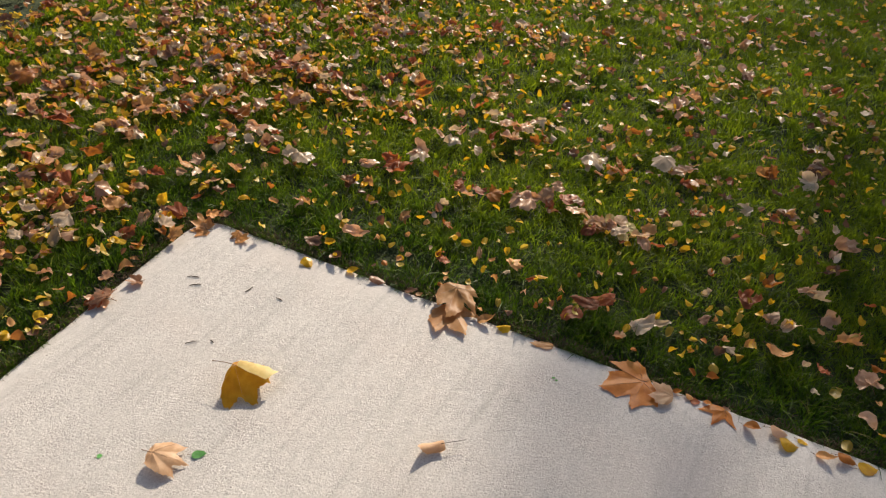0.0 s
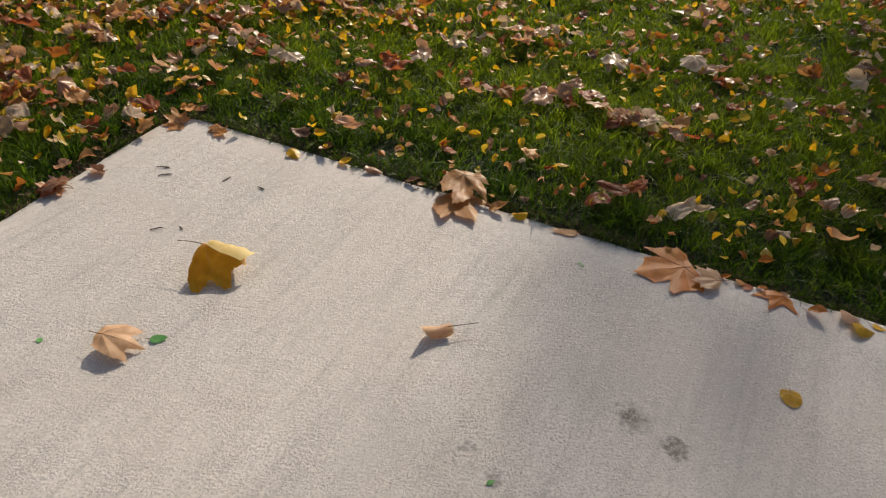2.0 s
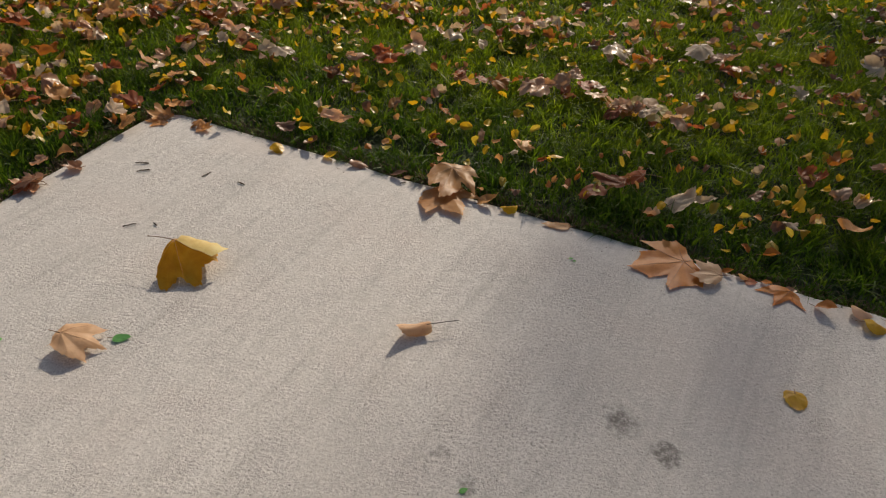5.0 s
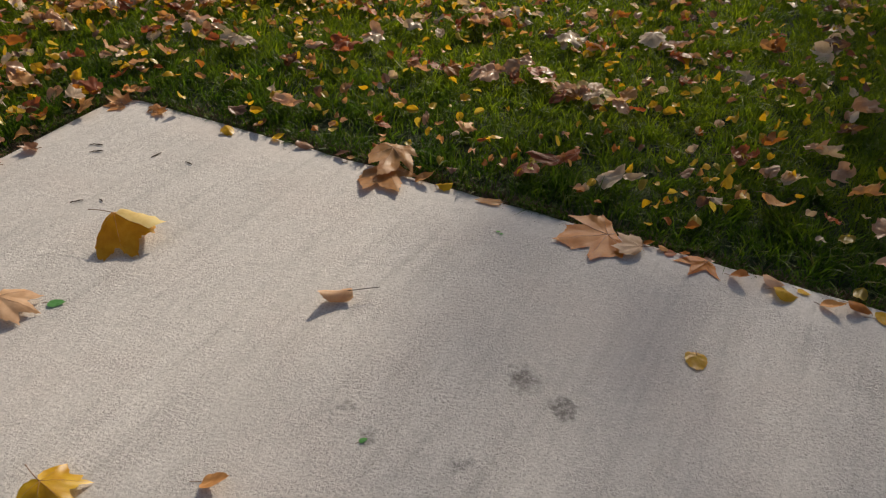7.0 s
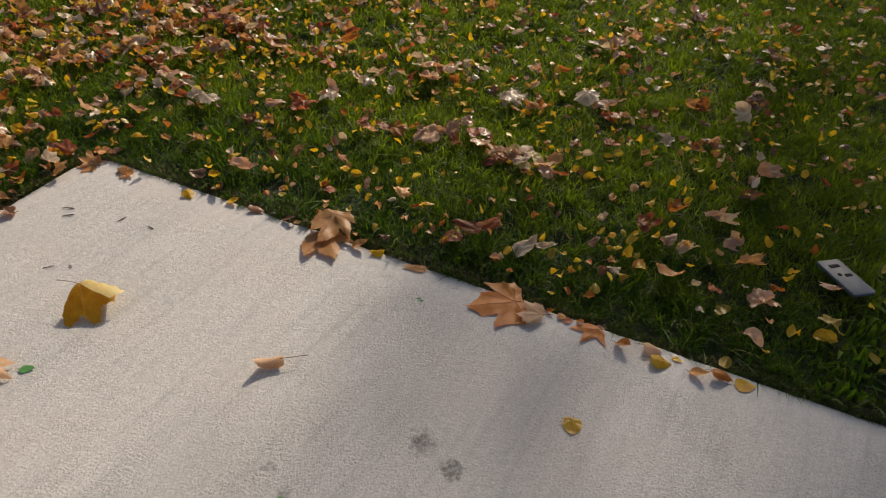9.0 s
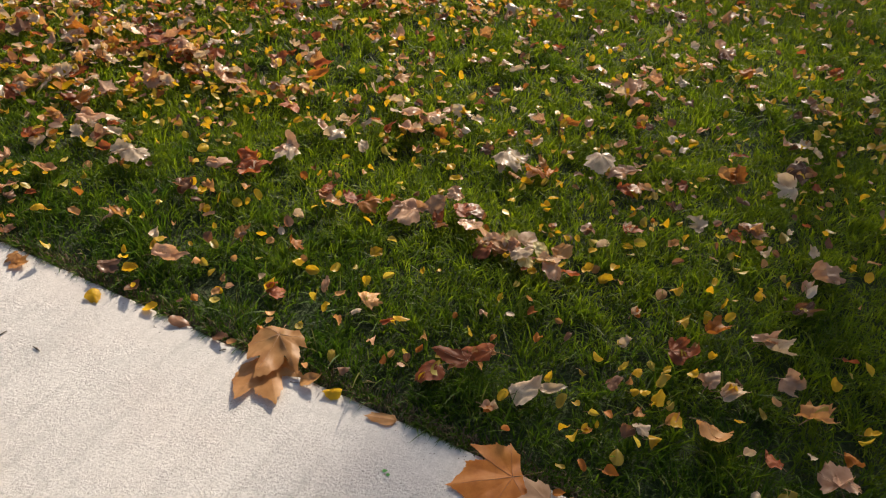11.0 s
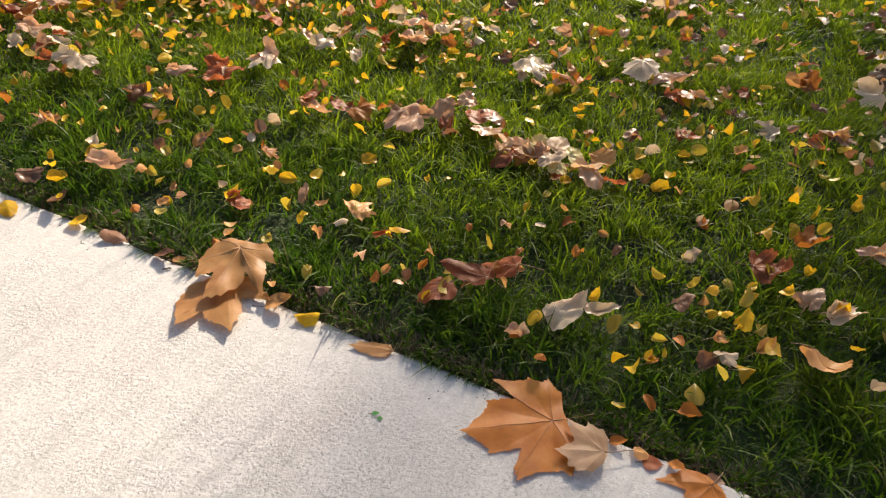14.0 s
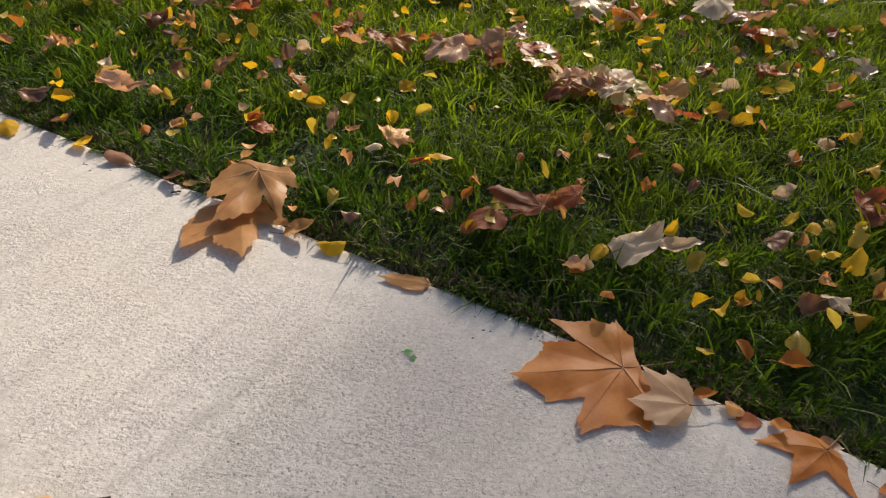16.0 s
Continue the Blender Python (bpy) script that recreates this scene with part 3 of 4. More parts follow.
def oval_leaf(colour, x, y, lift, heading, size, style, tilt=24.0):
    leaf_count[0] += 1
    rng = random.Random(leaf_count[0] * 7 + 1)
    in_lawn = min(inside(x, y)) < -0.03
    lay0 = bender(style, rng, size, 1.5 if in_lawn else 1.0, creases(rng, rng.choice((1, 1, 2))) if in_lawn else ())

    fold = {"flat": 0.15, "cup": 0.55, "drape": -0.4, "tent": -0.75, "roll": 0.8}[style] * rng.uniform(0.7, 1.3)
    arch = rng.uniform(-0.9, 0.9) + (0.5 if style == "roll" else 0.0)
    if min(inside(x, y)) > -0.04:   # trodden flat on and beside the concrete
        fold, arch = fold * 0.4, arch * 0.3

    def lay(px, py):
        return lay0(px, py) + Vector((0, 0, fold * abs(py) + arch * (px - 0.5) ** 2)) * size

    wide, sway = rng.uniform(0.27, 0.42), rng.uniform(-0.12, 0.12)
    rim = []
    count = 22
    for k in range(count):
        a = math.tau * k / count
        c = math.cos(a)
        w = wide * abs(math.sin(a)) ** 0.85 * (1.12 - 0.3 * c)
        tip = 0.13 if k == 0 else 0.0
        rim.append((0.5 + (0.5 + tip) * c, math.copysign(w, math.sin(a)) * rng.uniform(0.9, 1.06) + sway * math.sin(0.5 * a) ** 2 * 0.6))
    bm = bmesh.new()
    mid = bm.verts.new(lay(0.5, 0.0))
    rows = [[bm.verts.new(lay(0.5 + (px - 0.5) * f, py * f)) for px, py in rim] for f in (0.35, 0.7, 1.0)]
    for k in range(count):
        bm.faces.new((mid, rows[0][k], rows[0][(k + 1) % count]))
        for a, b in zip(rows, rows[1:]):
            bm.faces.new((a[k], b[k], b[(k + 1) % count], a[(k + 1) % count]))
    ob = link("oval_leaf", bm, PAINT[colour])
    on_walk = settle(ob, x, y, lift, heading, rng, tilt)
    stem(lay, size, rng, ob, size * rng.uniform(0.3, 0.6), 0.0006, STEM, -0.2 if not on_walk else 0.0)
    where = "on the concrete" if on_walk else "among the grass blades"
    return tagged(ob, f"small {SHAPE_WORDS[style]} {WORDS[colour]} oval leaf {where}", "leaf", "small fallen leaves")


def litter():
    """The uncounted leaves and scraps that lie between the larger ones, thicker towards the far left."""
    rng = random.Random(11)
    for colour, count, lobed in (("tan", 260, True), ("rose", 460, True), ("red", 360, True), ("dark", 280, True), ("pale", 760, True), ("orange", 110, True),
                                 ("yellow", 2000, False), ("olive", 1700, False), ("orange", 160, False), ("tan", 700, False), ("dark", 800, False)):
        bm = bmesh.new()
        made = 0
        while made < count * 1.4:
            outer = made >= count * 1.2
            x, y = (rng.gauss(0.4, 3.2), rng.gauss(3.0, 3.2)) if outer else (rng.uniform(-5.5, 6.0), rng.uniform(-1.0, 9.0))
            u, v = inside(x, y)
            if u > -0.015 and v > -0.015:
                continue
            thick = min(0.52, max(0.15, 0.32 + 0.10 * (y - 2.2) - 0.24 * (x + 0.2)))
            patch = 0.55 + 0.6 * noise.noise(Vector((x * 2.1, y * 2.1, 4))) + 1.1 * noise.noise(Vector((x * 6.5, y * 6.5, 9)))
            fade = math.exp(-(abs(x - 0.2) / 2.9) ** 4 - (abs(y - 3.4) / 2.4) ** 4)   # thins out away from the lawn beside the walk
            if not outer and rng.random() > thick * max(0.06, patch) * 1.3 * fade:
                continue
            if u > 0 and (v > -0.62 or (lobed and v > -0.95)) and rng.random() < (1.0 if lobed else 0.55):
                continue   # few besides the leaves that are set there one by one
            made += 1
            style = rng.choice(("cup", "cup", "roll", "drape", "roll", "tent"))
            size = rng.uniform(0.026, 0.050 + 0.024 * min(1.0, thick / 0.6)) if lobed else rng.uniform(0.016, 0.038)
            lay = bender(style, rng, size, 1.8, creases(rng, 2) if lobed else ())
            tilt = 17 if lobed else 30
            m = Matrix.Translation((x, y, 0.020 + rng.uniform(0, 0.028))) @ pose(0, 0, 0, rng.gauss(0, tilt), rng.gauss(0, tilt), rng.uniform(0, 360))
            here = bmesh.new()
            if lobed:
                rim = outline(rng, 1.4, rng.uniform(0.3, 1.0))[::2]
                if rng.random() < 0.5:
                    rim = [(px * (0.75 if py > 0 else 1), py * (0.5 if py > 0 else 1)) for px, py in rim]
                blade(here, rim, lay, (0.35, 0.7, 1.0))
            else:
                rim = [(0.5 + 0.5 * math.cos(a), 0.36 * math.sin(a) * (1.1 - 0.25 * math.cos(a))) for a in (math.tau * k / 12 for k in range(12))]
                fold, arch = rng.uniform(-0.8, 0.9), rng.uniform(-0.9, 0.9)
                blade(here, rim, lambda px, py: lay(px, py) + Vector((0, 0, fold * abs(py) + arch * (px - 0.5) ** 2)) * size, (0.5, 1.0))
            here.transform(m)
            press([w.co for w in here.verts])
            me = bpy.data.meshes.new("scrap")
            here.to_mesh(me)
            here.free()
            bm.from_mesh(me)
            bpy.data.meshes.remove(me)
        tagged(link("leaf_litter", bm, PAINT[colour]), f"{WORDS[colour]} leaf litter strewn through the lawn", "leaf litter", kind="stuff")


def handset():
    """A slim grey handset left in the grass, its back turned up."""
    base = new("handset")
    long, wide, thick = 0.155, 0.073, 0.010

    def block(l, w, h, r, x=0.0, y=0.0, z=0.0):
        bm = bmesh.new()
        rim = []
        for cx, cy, a0 in ((l / 2 - r, w / 2 - r, 0), (-l / 2 + r, w / 2 - r, 90), (-l / 2 + r, -w / 2 + r, 180), (l / 2 - r, -w / 2 + r, 270)):
            rim += [(cx + r * math.cos(radians(a0 + 15 * k)), cy + r * math.sin(radians(a0 + 15 * k))) for k in range(7)]
        rows = []
        for f, zz in ((0.97, 0.0), (1.0, h * 0.15), (1.0, h * 0.85), (0.97, h)):
            rows.append([bm.verts.new((x + px * f, y + py * f, z + zz)) for px, py in rim])
        n = len(rim)
        for a, b in zip(rows, rows[1:]):
            for k in range(n):
                bm.faces.new((a[k], a[(k + 1) % n], b[(k + 1) % n], b[k]))
        bm.faces.new(rows[0][::-1])
        bm.faces.new(rows[-1])
        return bm

    part("shell", block(long, wide, thick, 0.007), SHELL, base)
    part("window", block(0.014, 0.034, 0.0012, 0.003, long / 2 - 0.030, 0.0, thick - 0.0004), BLACK, base, "black window")
    part("button", block(0.012, 0.012, 0.0015, 0.005, long / 2 - 0.068, 0.012, thick - 0.0004), BLACK, base, "small round black button")
    part("button", block(0.012, 0.024, 0.0015, 0.004, long / 2 - 0.074, -0.012, thick - 0.0004), BLACK, base, "wide black button")
    return tagged(base, "slim grey handset with dark buttons lying in the grass", "handset")


def scrap(x, y, size, heading, colour="green"):
    ob = oval_leaf(colour, x, y, 0.004, heading, size, "flat")
    ob.name = "leaf_scrap"
    return tagged(ob, f"tiny {WORDS[colour]} torn leaf scrap on the concrete", "leaf scrap", "leaf scraps")


def twig(x, y, length, heading, bow=0.05, thick=0.0024, material=None):
    bm = bmesh.new()
    rng = random.Random(int(x * 1000) + int(y * 77))
    points = [Vector((length * (k / 6 - 0.5), length * (bow * math.sin(math.pi * k / 6) + rng.uniform(-0.04, 0.04)), 0.0012 + 0.001 * abs(math.sin(k)))) for k in range(7)]
    tube(bm, points, [thick * (0.35 + rng.uniform(0.1, 0.65) * math.sin(0.4 + 0.38 * k)) for k in range(7)])
    ob = link("twig", bm, material or TWIG)
    ob.matrix_world = pose(x, y, 0.0008, 0, 0, heading)
    return tagged(ob, "short dark dry twig lying on the concrete", "twig", "twigs on the walk")


def crumbs():
    """Specks of earth and chaff on the walk, thickest along the lawn's edge."""
    rng = random.Random(4)
    bm = bmesh.new()
    for k in range(420):
        edge = rng.random() < 0.6
        u, v = (rng.uniform(0, 2.3), abs(rng.gauss(0, 0.03)) + 0.003) if edge else (rng.uniform(0, 2.2), rng.uniform(0, 1.5))
        if rng.random() < 0.25:
            u, v = abs(rng.gauss(0, 0.03)) + 0.003, rng.uniform(0, 1.0)
        p = plan(u, v)
        r = rng.uniform(0.0004, 0.0011) if edge else rng.uniform(0.0004, 0.0008)
        here = bmesh.ops.create_icosphere(bm, subdivisions=1, radius=r)["verts"]
        m = Matrix.Translation((p.x, p.y, r * 0.4)) @ pose(0, 0, 0, 0, 0, rng.uniform(0, 360)) @ Matrix.Diagonal((rng.uniform(0.8, 2.4), 1, 0.6, 1))
        for w in here:
            w.co = m @ w.co
    tagged(link("crumbs", bm, DIRT), "dark crumbs of earth and chaff on the concrete", "crumbs", kind="stuff")


def tree(x, y, height, spread, leaves, seed):
    """Unseen tall tree, added so its thinning crown half shades part of the place."""
    rng = random.Random(seed)
    base = new("unseen_shade_tree")
    base.location = (x, y, -0.02)
    bm = bmesh.new()
    points = [Vector((0.10 * math.sin(k), 0.10 * math.cos(k * 1.3), height * 0.11 * k)) for k in range(10)]
    tube(bm, points, [0.36 - 0.025 * k + (0.10 if k == 0 else 0) for k in range(10)], 14)
    part("trunk", bm, BARK, base)
    ends = []
    for k in range(13):
        bm = bmesh.new()
        a, rise = math.tau * k / 13 + rng.uniform(-0.2, 0.2), rng.uniform(-0.3, 0.8) * spread
        start = Vector((0, 0, height - spread * rng.uniform(0.2, 0.8)))
        reach = spread * rng.uniform(0.6, 0.85)
        line = [start + Vector((math.cos(a) * reach * f, math.sin(a) * reach * f, rise * f ** 0.8)) + Vector((rng.uniform(-0.1, 0.1), rng.uniform(-0.1, 0.1), 0)) for f in (0, 0.25, 0.5, 0.75, 1)]
        tube(bm, line, [0.13, 0.10, 0.07, 0.045, 0.015], 7)
        part("limb", bm, BARK, base)
    bm = bmesh.new()
    for k in range(leaves):
        way = Vector((rng.gauss(0, 1), rng.gauss(0, 1), rng.gauss(0, 1))).normalized()
        p = Vector((0, 0, height)) + way * spread * rng.random() ** 0.38 * (1 + 0.08 * noise.noise(way * 3))
        size = rng.uniform(0.16, 0.30)
        m = Matrix.Translation(p) @ pose(0, 0, 0, rng.uniform(-80, 80), rng.uniform(-80, 80), rng.uniform(0, 360))
        rim = [bm.verts.new(m @ Vector((size * r * math.cos(radians(a)), size * r * math.sin(radians(a)), 0.15 * size * r * r)))
               for a, r in ((0, 1), (24, 0.5), (46, 0.9), (74, 0.45), (101, 0.62), (180, 0.1), (-101, 0.62), (-74, 0.45), (-46, 0.9), (-24, 0.5))]
        bm.faces.new(rim)
    part("crown", bm, PAINT["olive"], base, "thin crown of yellowing leaves")
    return tagged(base, "unseen plane tree added for shade, mottled bark and thinning autumn crown", "tree")


ROUND = ((0, 1.0), (18, 0.92), (36, 0.78), (58, 0.62), (84, 0.52), (112, 0.40), (145, 0.22), (-145, 0.22), (-112, 0.42), (-84, 0.54), (-58, 0.66), (-36, 0.80), (-18, 0.90))
LENS = ((0, 1.0), (10, 0.82), (20, 0.64), (34, 0.46), (56, 0.33), (95, 0.22), (150, 0.10), (-150, 0.10), (-95, 0.22), (-56, 0.34), (-34, 0.48), (-20, 0.62), (-10, 0.84))
# ---- leaves by place ----
# on the walk and along its edge
plane_leaf("orange", 0.967, 1.731, 0.006, -164, 0.140, "flat", stalk=0.5,
           tips=((0, 1.0), (9, 0.84), (21, 0.80), (28, 0.62), (34, 0.49), (42, 0.74), (49, 0.85), (57, 0.70), (66, 0.62), (78, 0.60), (90, 0.66), (105, 0.52), (119, 0.42), (140, 0.20),
                 (-140, 0.20), (-121, 0.40), (-111, 0.44), (-101, 0.56), (-92, 0.49), (-79, 0.60), (-70, 0.60), (-50, 0.80), (-48, 0.60), (-45, 0.46), (-36, 0.60), (-28, 0.73), (-19, 0.72), (-9, 0.82)))
plane_leaf("blush", 1.036, 1.682, 0.010, -176, 0.069, "flat", raised=0.010, stalk=0.5,
           tips=((0, 1.0), (12, 0.80), (26, 0.85), (33, 0.74), (39, 0.77), (48, 0.62), (58, 0.56), (80, 0.28), (120, 0.10),
                 (-150, 0.10), (-110, 0.36), (-96, 0.54), (-84, 0.56), (-72, 0.77), (-62, 0.66), (-48, 1.02), (-36, 0.78), (-21, 0.62), (-10, 0.78)))
plane_leaf("tan", 0.412, 2.000, 0.020, -101, 0.126, "lean", tilt=0.0, stalk=0.3, raised=0.004,
           tips=((0, 1.0), (12, 0.88), (24, 0.72), (34, 0.60), (37, 0.46), (41, 0.66), (46, 0.93), (54, 0.74), (61, 0.66), (72, 0.50), (79, 0.44), (83, 0.61), (100, 0.48), (128, 0.37), (150, 0.2),
                 (-150, 0.2), (-120, 0.26), (-90, 0.40), (-50, 0.58), (-24, 0.74), (-18, 0.66), (-12, 0.54), (-7, 0.76)))
plane_leaf("tan", 0.404, 1.940, 0.006, -67, 0.127, "flat", stalk=0.2,
           tips=((0, 1.0), (7, 0.82), (14, 0.68), (24, 0.42), (36, 0.52), (47, 0.80), (53, 0.64), (62, 0.40), (90, 0.30), (140, 0.2),
                 (-140, 0.2), (-96, 0.50), (-82, 0.62), (-72, 0.72), (-56, 0.80), (-43, 0.98), (-38, 0.86), (-32, 0.62), (-26, 0.72), (-20, 0.78), (-9, 0.82)))
plane_leaf("amber", -0.152, 1.578, 0.030, -14, 0.104, "tent", stalk=0.6,
           tips=((0, 1.0), (14, 0.88), (28, 0.80), (46, 0.72), (70, 0.52), (100, 0.34), (140, 0.14),
                 (-150, 0.06), (-115, 0.26), (-98, 0.56), (-90, 0.74), (-78, 0.92), (-70, 0.96), (-60, 0.80), (-52, 0.72), (-44, 0.86), (-36, 1.02), (-29, 1.06), (-20, 0.84), (-10, 0.86)))
plane_leaf("blush", -0.270, 1.316, 0.020, -5, 0.088, "star", stalk=0.4,
           tips=((0, 1.0), (8, 0.76), (17, 0.60), (25, 0.72), (33, 0.90), (44, 0.68), (58, 0.56), (74, 0.42), (100, 0.28), (140, 0.16),
                 (-140, 0.16), (-100, 0.34), (-72, 0.44), (-56, 0.60), (-42, 0.74), (-29, 0.90), (-22, 0.72), (-14, 0.66), (-7, 0.82)))
plane_leaf("blush", 0.410, 1.437, 0.012, -162, 0.066, "boat", stalk=0.85,
           tips=((0, 1.0), (16, 0.86), (32, 0.70), (55, 0.55), (85, 0.46), (120, 0.30), (-120, 0.30), (-85, 0.46), (-55, 0.55), (-40, 0.66), (-26, 0.84), (-14, 0.84)))
plane_leaf("yellow", 1.106, 1.364, 0.012, -100, 0.040, "flat", tips=ROUND, stalk=0.3)
plane_leaf("yellow", 0.042, 0.941, 0.030, -27, 0.079, "tent")
oval_leaf("tan", 0.274, 0.986, 0.012, -4, 0.046, "cup")
plane_leaf("orange", 1.180, 1.655, 0.010, -134, 0.074, "flat",
           tips=((0, 1.0), (9, 0.62), (20, 0.42), (30, 0.36), (48, 0.52), (62, 0.86), (70, 0.5), (90, 0.34), (130, 0.2),
                 (-130, 0.2), (-84, 0.52), (-62, 0.70), (-46, 1.04), (-40, 0.72), (-30, 0.52), (-14, 0.66)))
oval_leaf("dark", 1.177, 1.669, 0.008, -18, 0.022, "flat")
oval_leaf("orange", 1.047, 1.707, 0.006, -3, 0.022, "cup")
oval_leaf("tan", 1.078, 1.691, 0.006, 2, 0.023, "drape")
oval_leaf("red", 1.091, 1.681, 0.010, 0, 0.026, "flat")
oval_leaf("orange", 1.129, 1.687, 0.012, -51, 0.022, "cup")
plane_leaf("tan", 0.716, 1.829, 0.006, 178, 0.074, "flat", stalk=0.05,
           tips=((0, 1.0), (6, 0.84), (12, 0.72), (16, 0.58), (24, 0.52), (34, 0.40), (60, 0.22), (-60, 0.20), (-30, 0.38), (-24, 0.55), (-15, 0.66), (-11, 0.82), (-4, 0.86)))
oval_leaf("yellow", 0.585, 1.879, 0.016, -175, 0.039, "tent")
oval_leaf("tan", 0.485, 1.897, 0.010, 8, 0.046, "cup")
oval_leaf("yellow", 1.302, 1.566, 0.010, -2, 0.048, "drape")
oval_leaf("yellow", 1.361, 1.590, 0.012, -34, 0.026, "flat")
oval_leaf("tan", 1.396, 1.549, 0.010, -29, 0.040, "cup")
oval_leaf("orange", 1.444, 1.542, 0.012, -13, 0.048, "drape")
oval_leaf("yellow", 1.498, 1.518, 0.010, 3, 0.045, "flat")
oval_leaf("orange", 1.225, 1.620, 0.012, -42, 0.036, "cup")
oval_leaf("rose", 1.288, 1.606, 0.012, -7, 0.045, "drape")
oval_leaf("yellow", 0.055, 2.064, 0.012, -9, 0.036, "cup")
oval_leaf("dark", -0.008, 2.123, 0.012, -41, 0.046, "cup")
oval_leaf("dark", 0.135, 2.033, 0.010, -15, 0.048, "drape")
oval_leaf("tan", 0.286, 1.987, 0.012, 18, 0.022, "flat")
oval_leaf("dark", 0.252, 1.998, 0.010, -16, 0.040, "cup")
plane_leaf("tan", -0.333, 2.175, 0.014, -131, 0.035, "star")
plane_leaf("tan", -0.326, 2.156, 0.012, -1, 0.044, "cup")
plane_leaf("tan", -0.540, 2.113, 0.014, 50, 0.061, "cup")
plane_leaf("tan", -0.448, 2.185, 0.012, -168, 0.056, "flat")
plane_leaf("tan", -0.448, 2.252, 0.020, -67, 0.049, "cup")
plane_leaf("tan", -0.457, 2.199, 0.022, 128, 0.057, "cup")
plane_leaf("dark", -0.415, 2.261, 0.014, -43, 0.040, "cup")
oval_leaf("orange", -0.627, 2.072, 0.020, -47, 0.048, "cup")
oval_leaf("orange", -0.592, 2.157, 0.014, -50, 0.043, "cup")
plane_leaf("red", -0.624, 1.799, 0.020, -164, 0.057, "drape")
plane_leaf("dark", -0.610, 1.806, 0.020, 164, 0.067, "drape")
plane_leaf("dark", -0.557, 1.906, 0.012, -150, 0.042, "cup")
plane_leaf("rose", -0.660, 1.897, 0.014, -23, 0.047, "cup")
oval_leaf("tan", -0.641, 1.945, 0.012, 9, 0.046, "cup")
oval_leaf("tan", -0.619, 1.990, 0.012, 2, 0.023, "cup")
oval_leaf("yellow", -0.090, 2.090, 0.012, -50, 0.042, "drape")
oval_leaf("yellow", -0.796, 1.768, 0.012, 45, 0.033, "flat")
oval_leaf("orange", -0.730, 1.789, 0.012, 2, 0.048, "cup")
oval_leaf("yellow", -0.741, 1.696, 0.012, 63, 0.029, "drape")
oval_leaf("orange", -0.795, 1.631, 0.012, -11, 0.042, "flat")
plane_leaf("rose", -0.618, 1.811, 0.020, -168, 0.062, "cup")
# the lawn beside the edge
oval_leaf("tan", 0.372, 2.031, 0.027, 63, 0.022, "roll")
oval_leaf("orange", 0.353, 2.024, 0.021, -51, 0.022, "drape")
oval_leaf("olive", 0.446, 2.028, 0.024, 79, 0.022, "flat")
oval_leaf("tan", 0.485, 1.939, 0.018, -65, 0.022, "cup")
oval_leaf("dark", 0.566, 1.924, 0.018, 29, 0.026, "tent")
oval_leaf("olive", 0.543, 1.948, 0.027, 78, 0.026, "cup")
oval_leaf("orange", 0.164, 2.098, 0.018, -54, 0.022, "drape")
oval_leaf("rose", 0.232, 2.139, 0.024, 9, 0.022, "cup")
oval_leaf("tan", 0.218, 2.155, 0.027, 68, 0.022, "cup")
oval_leaf("yellow", 0.337, 2.136, 0.030, 82, 0.031, "cup")
oval_leaf("pale", 0.311, 2.169, 0.030, 79, 0.024, "roll")
plane_leaf("red", 0.348, 2.134, 0.021, 50, 0.051, "drape")
oval_leaf("tan", 0.211, 2.110, 0.021, 65, 0.022, "cup")
oval_leaf("yellow", 0.490, 2.096, 0.030, 58, 0.022, "cup")
oval_leaf("pale", 0.560, 2.092, 0.030, 44, 0.028, "tent")
oval_leaf("tan", 0.522, 2.084, 0.024, -60, 0.027, "roll")
plane_leaf("tan", 0.583, 2.141, 0.030, 52, 0.055, "drape")
oval_leaf("rose", 0.620, 2.007, 0.027, 68, 0.029, "tent")
oval_leaf("yellow", 0.662, 2.098, 0.030, 3, 0.036, "drape")
plane_leaf("red", 0.644, 2.082, 0.024, 34, 0.035, "roll")
oval_leaf("tan", 0.671, 1.979, 0.027, 64, 0.022, "roll")
oval_leaf("rose", 0.698, 1.952, 0.027, 57, 0.022, "drape")
oval_leaf("orange", 0.659, 1.958, 0.024, 84, 0.022, "flat")
oval_leaf("orange", 0.732, 2.008, 0.024, 70, 0.022, "roll")
oval_leaf("tan", 0.741, 2.039, 0.027, 84, 0.022, "tent")
plane_leaf("red", 0.790, 1.962, 0.030, -150, 0.062, "drape", tips=ROUND)
plane_leaf("red", 0.850, 1.985, 0.036, 168, 0.086, "drape", tips=LENS)
plane_leaf("red", 0.905, 2.012, 0.036, 160, 0.090, "drape", tips=LENS)
oval_leaf("tan", 0.859, 2.023, 0.030, 8, 0.022, "cup")
oval_leaf("tan", 0.808, 1.968, 0.027, 3, 0.022, "cup")
oval_leaf("yellow", 0.755, 1.926, 0.024, 78, 0.022, "roll")
plane_leaf("pale", 0.965, 1.918, 0.032, 22, 0.066, "cup", tips=ROUND, folds=((0.3, 0.25, 0.2, 1.0, 1.6, 0.10),))
plane_leaf("pale", 1.020, 1.938, 0.030, 12, 0.060, "roll", tips=LENS)
oval_leaf("yellow", 1.031, 1.958, 0.036, 57, 0.024, "cup")
oval_leaf("olive", 1.104, 2.002, 0.024, 5, 0.022, "drape")
oval_leaf("yellow", 1.104, 1.846, 0.030, 12, 0.024, "cup")
oval_leaf("yellow", 1.074, 1.817, 0.027, 40, 0.022, "drape")
plane_leaf("dark", 1.174, 1.977, 0.033, 14, 0.039, "flat")
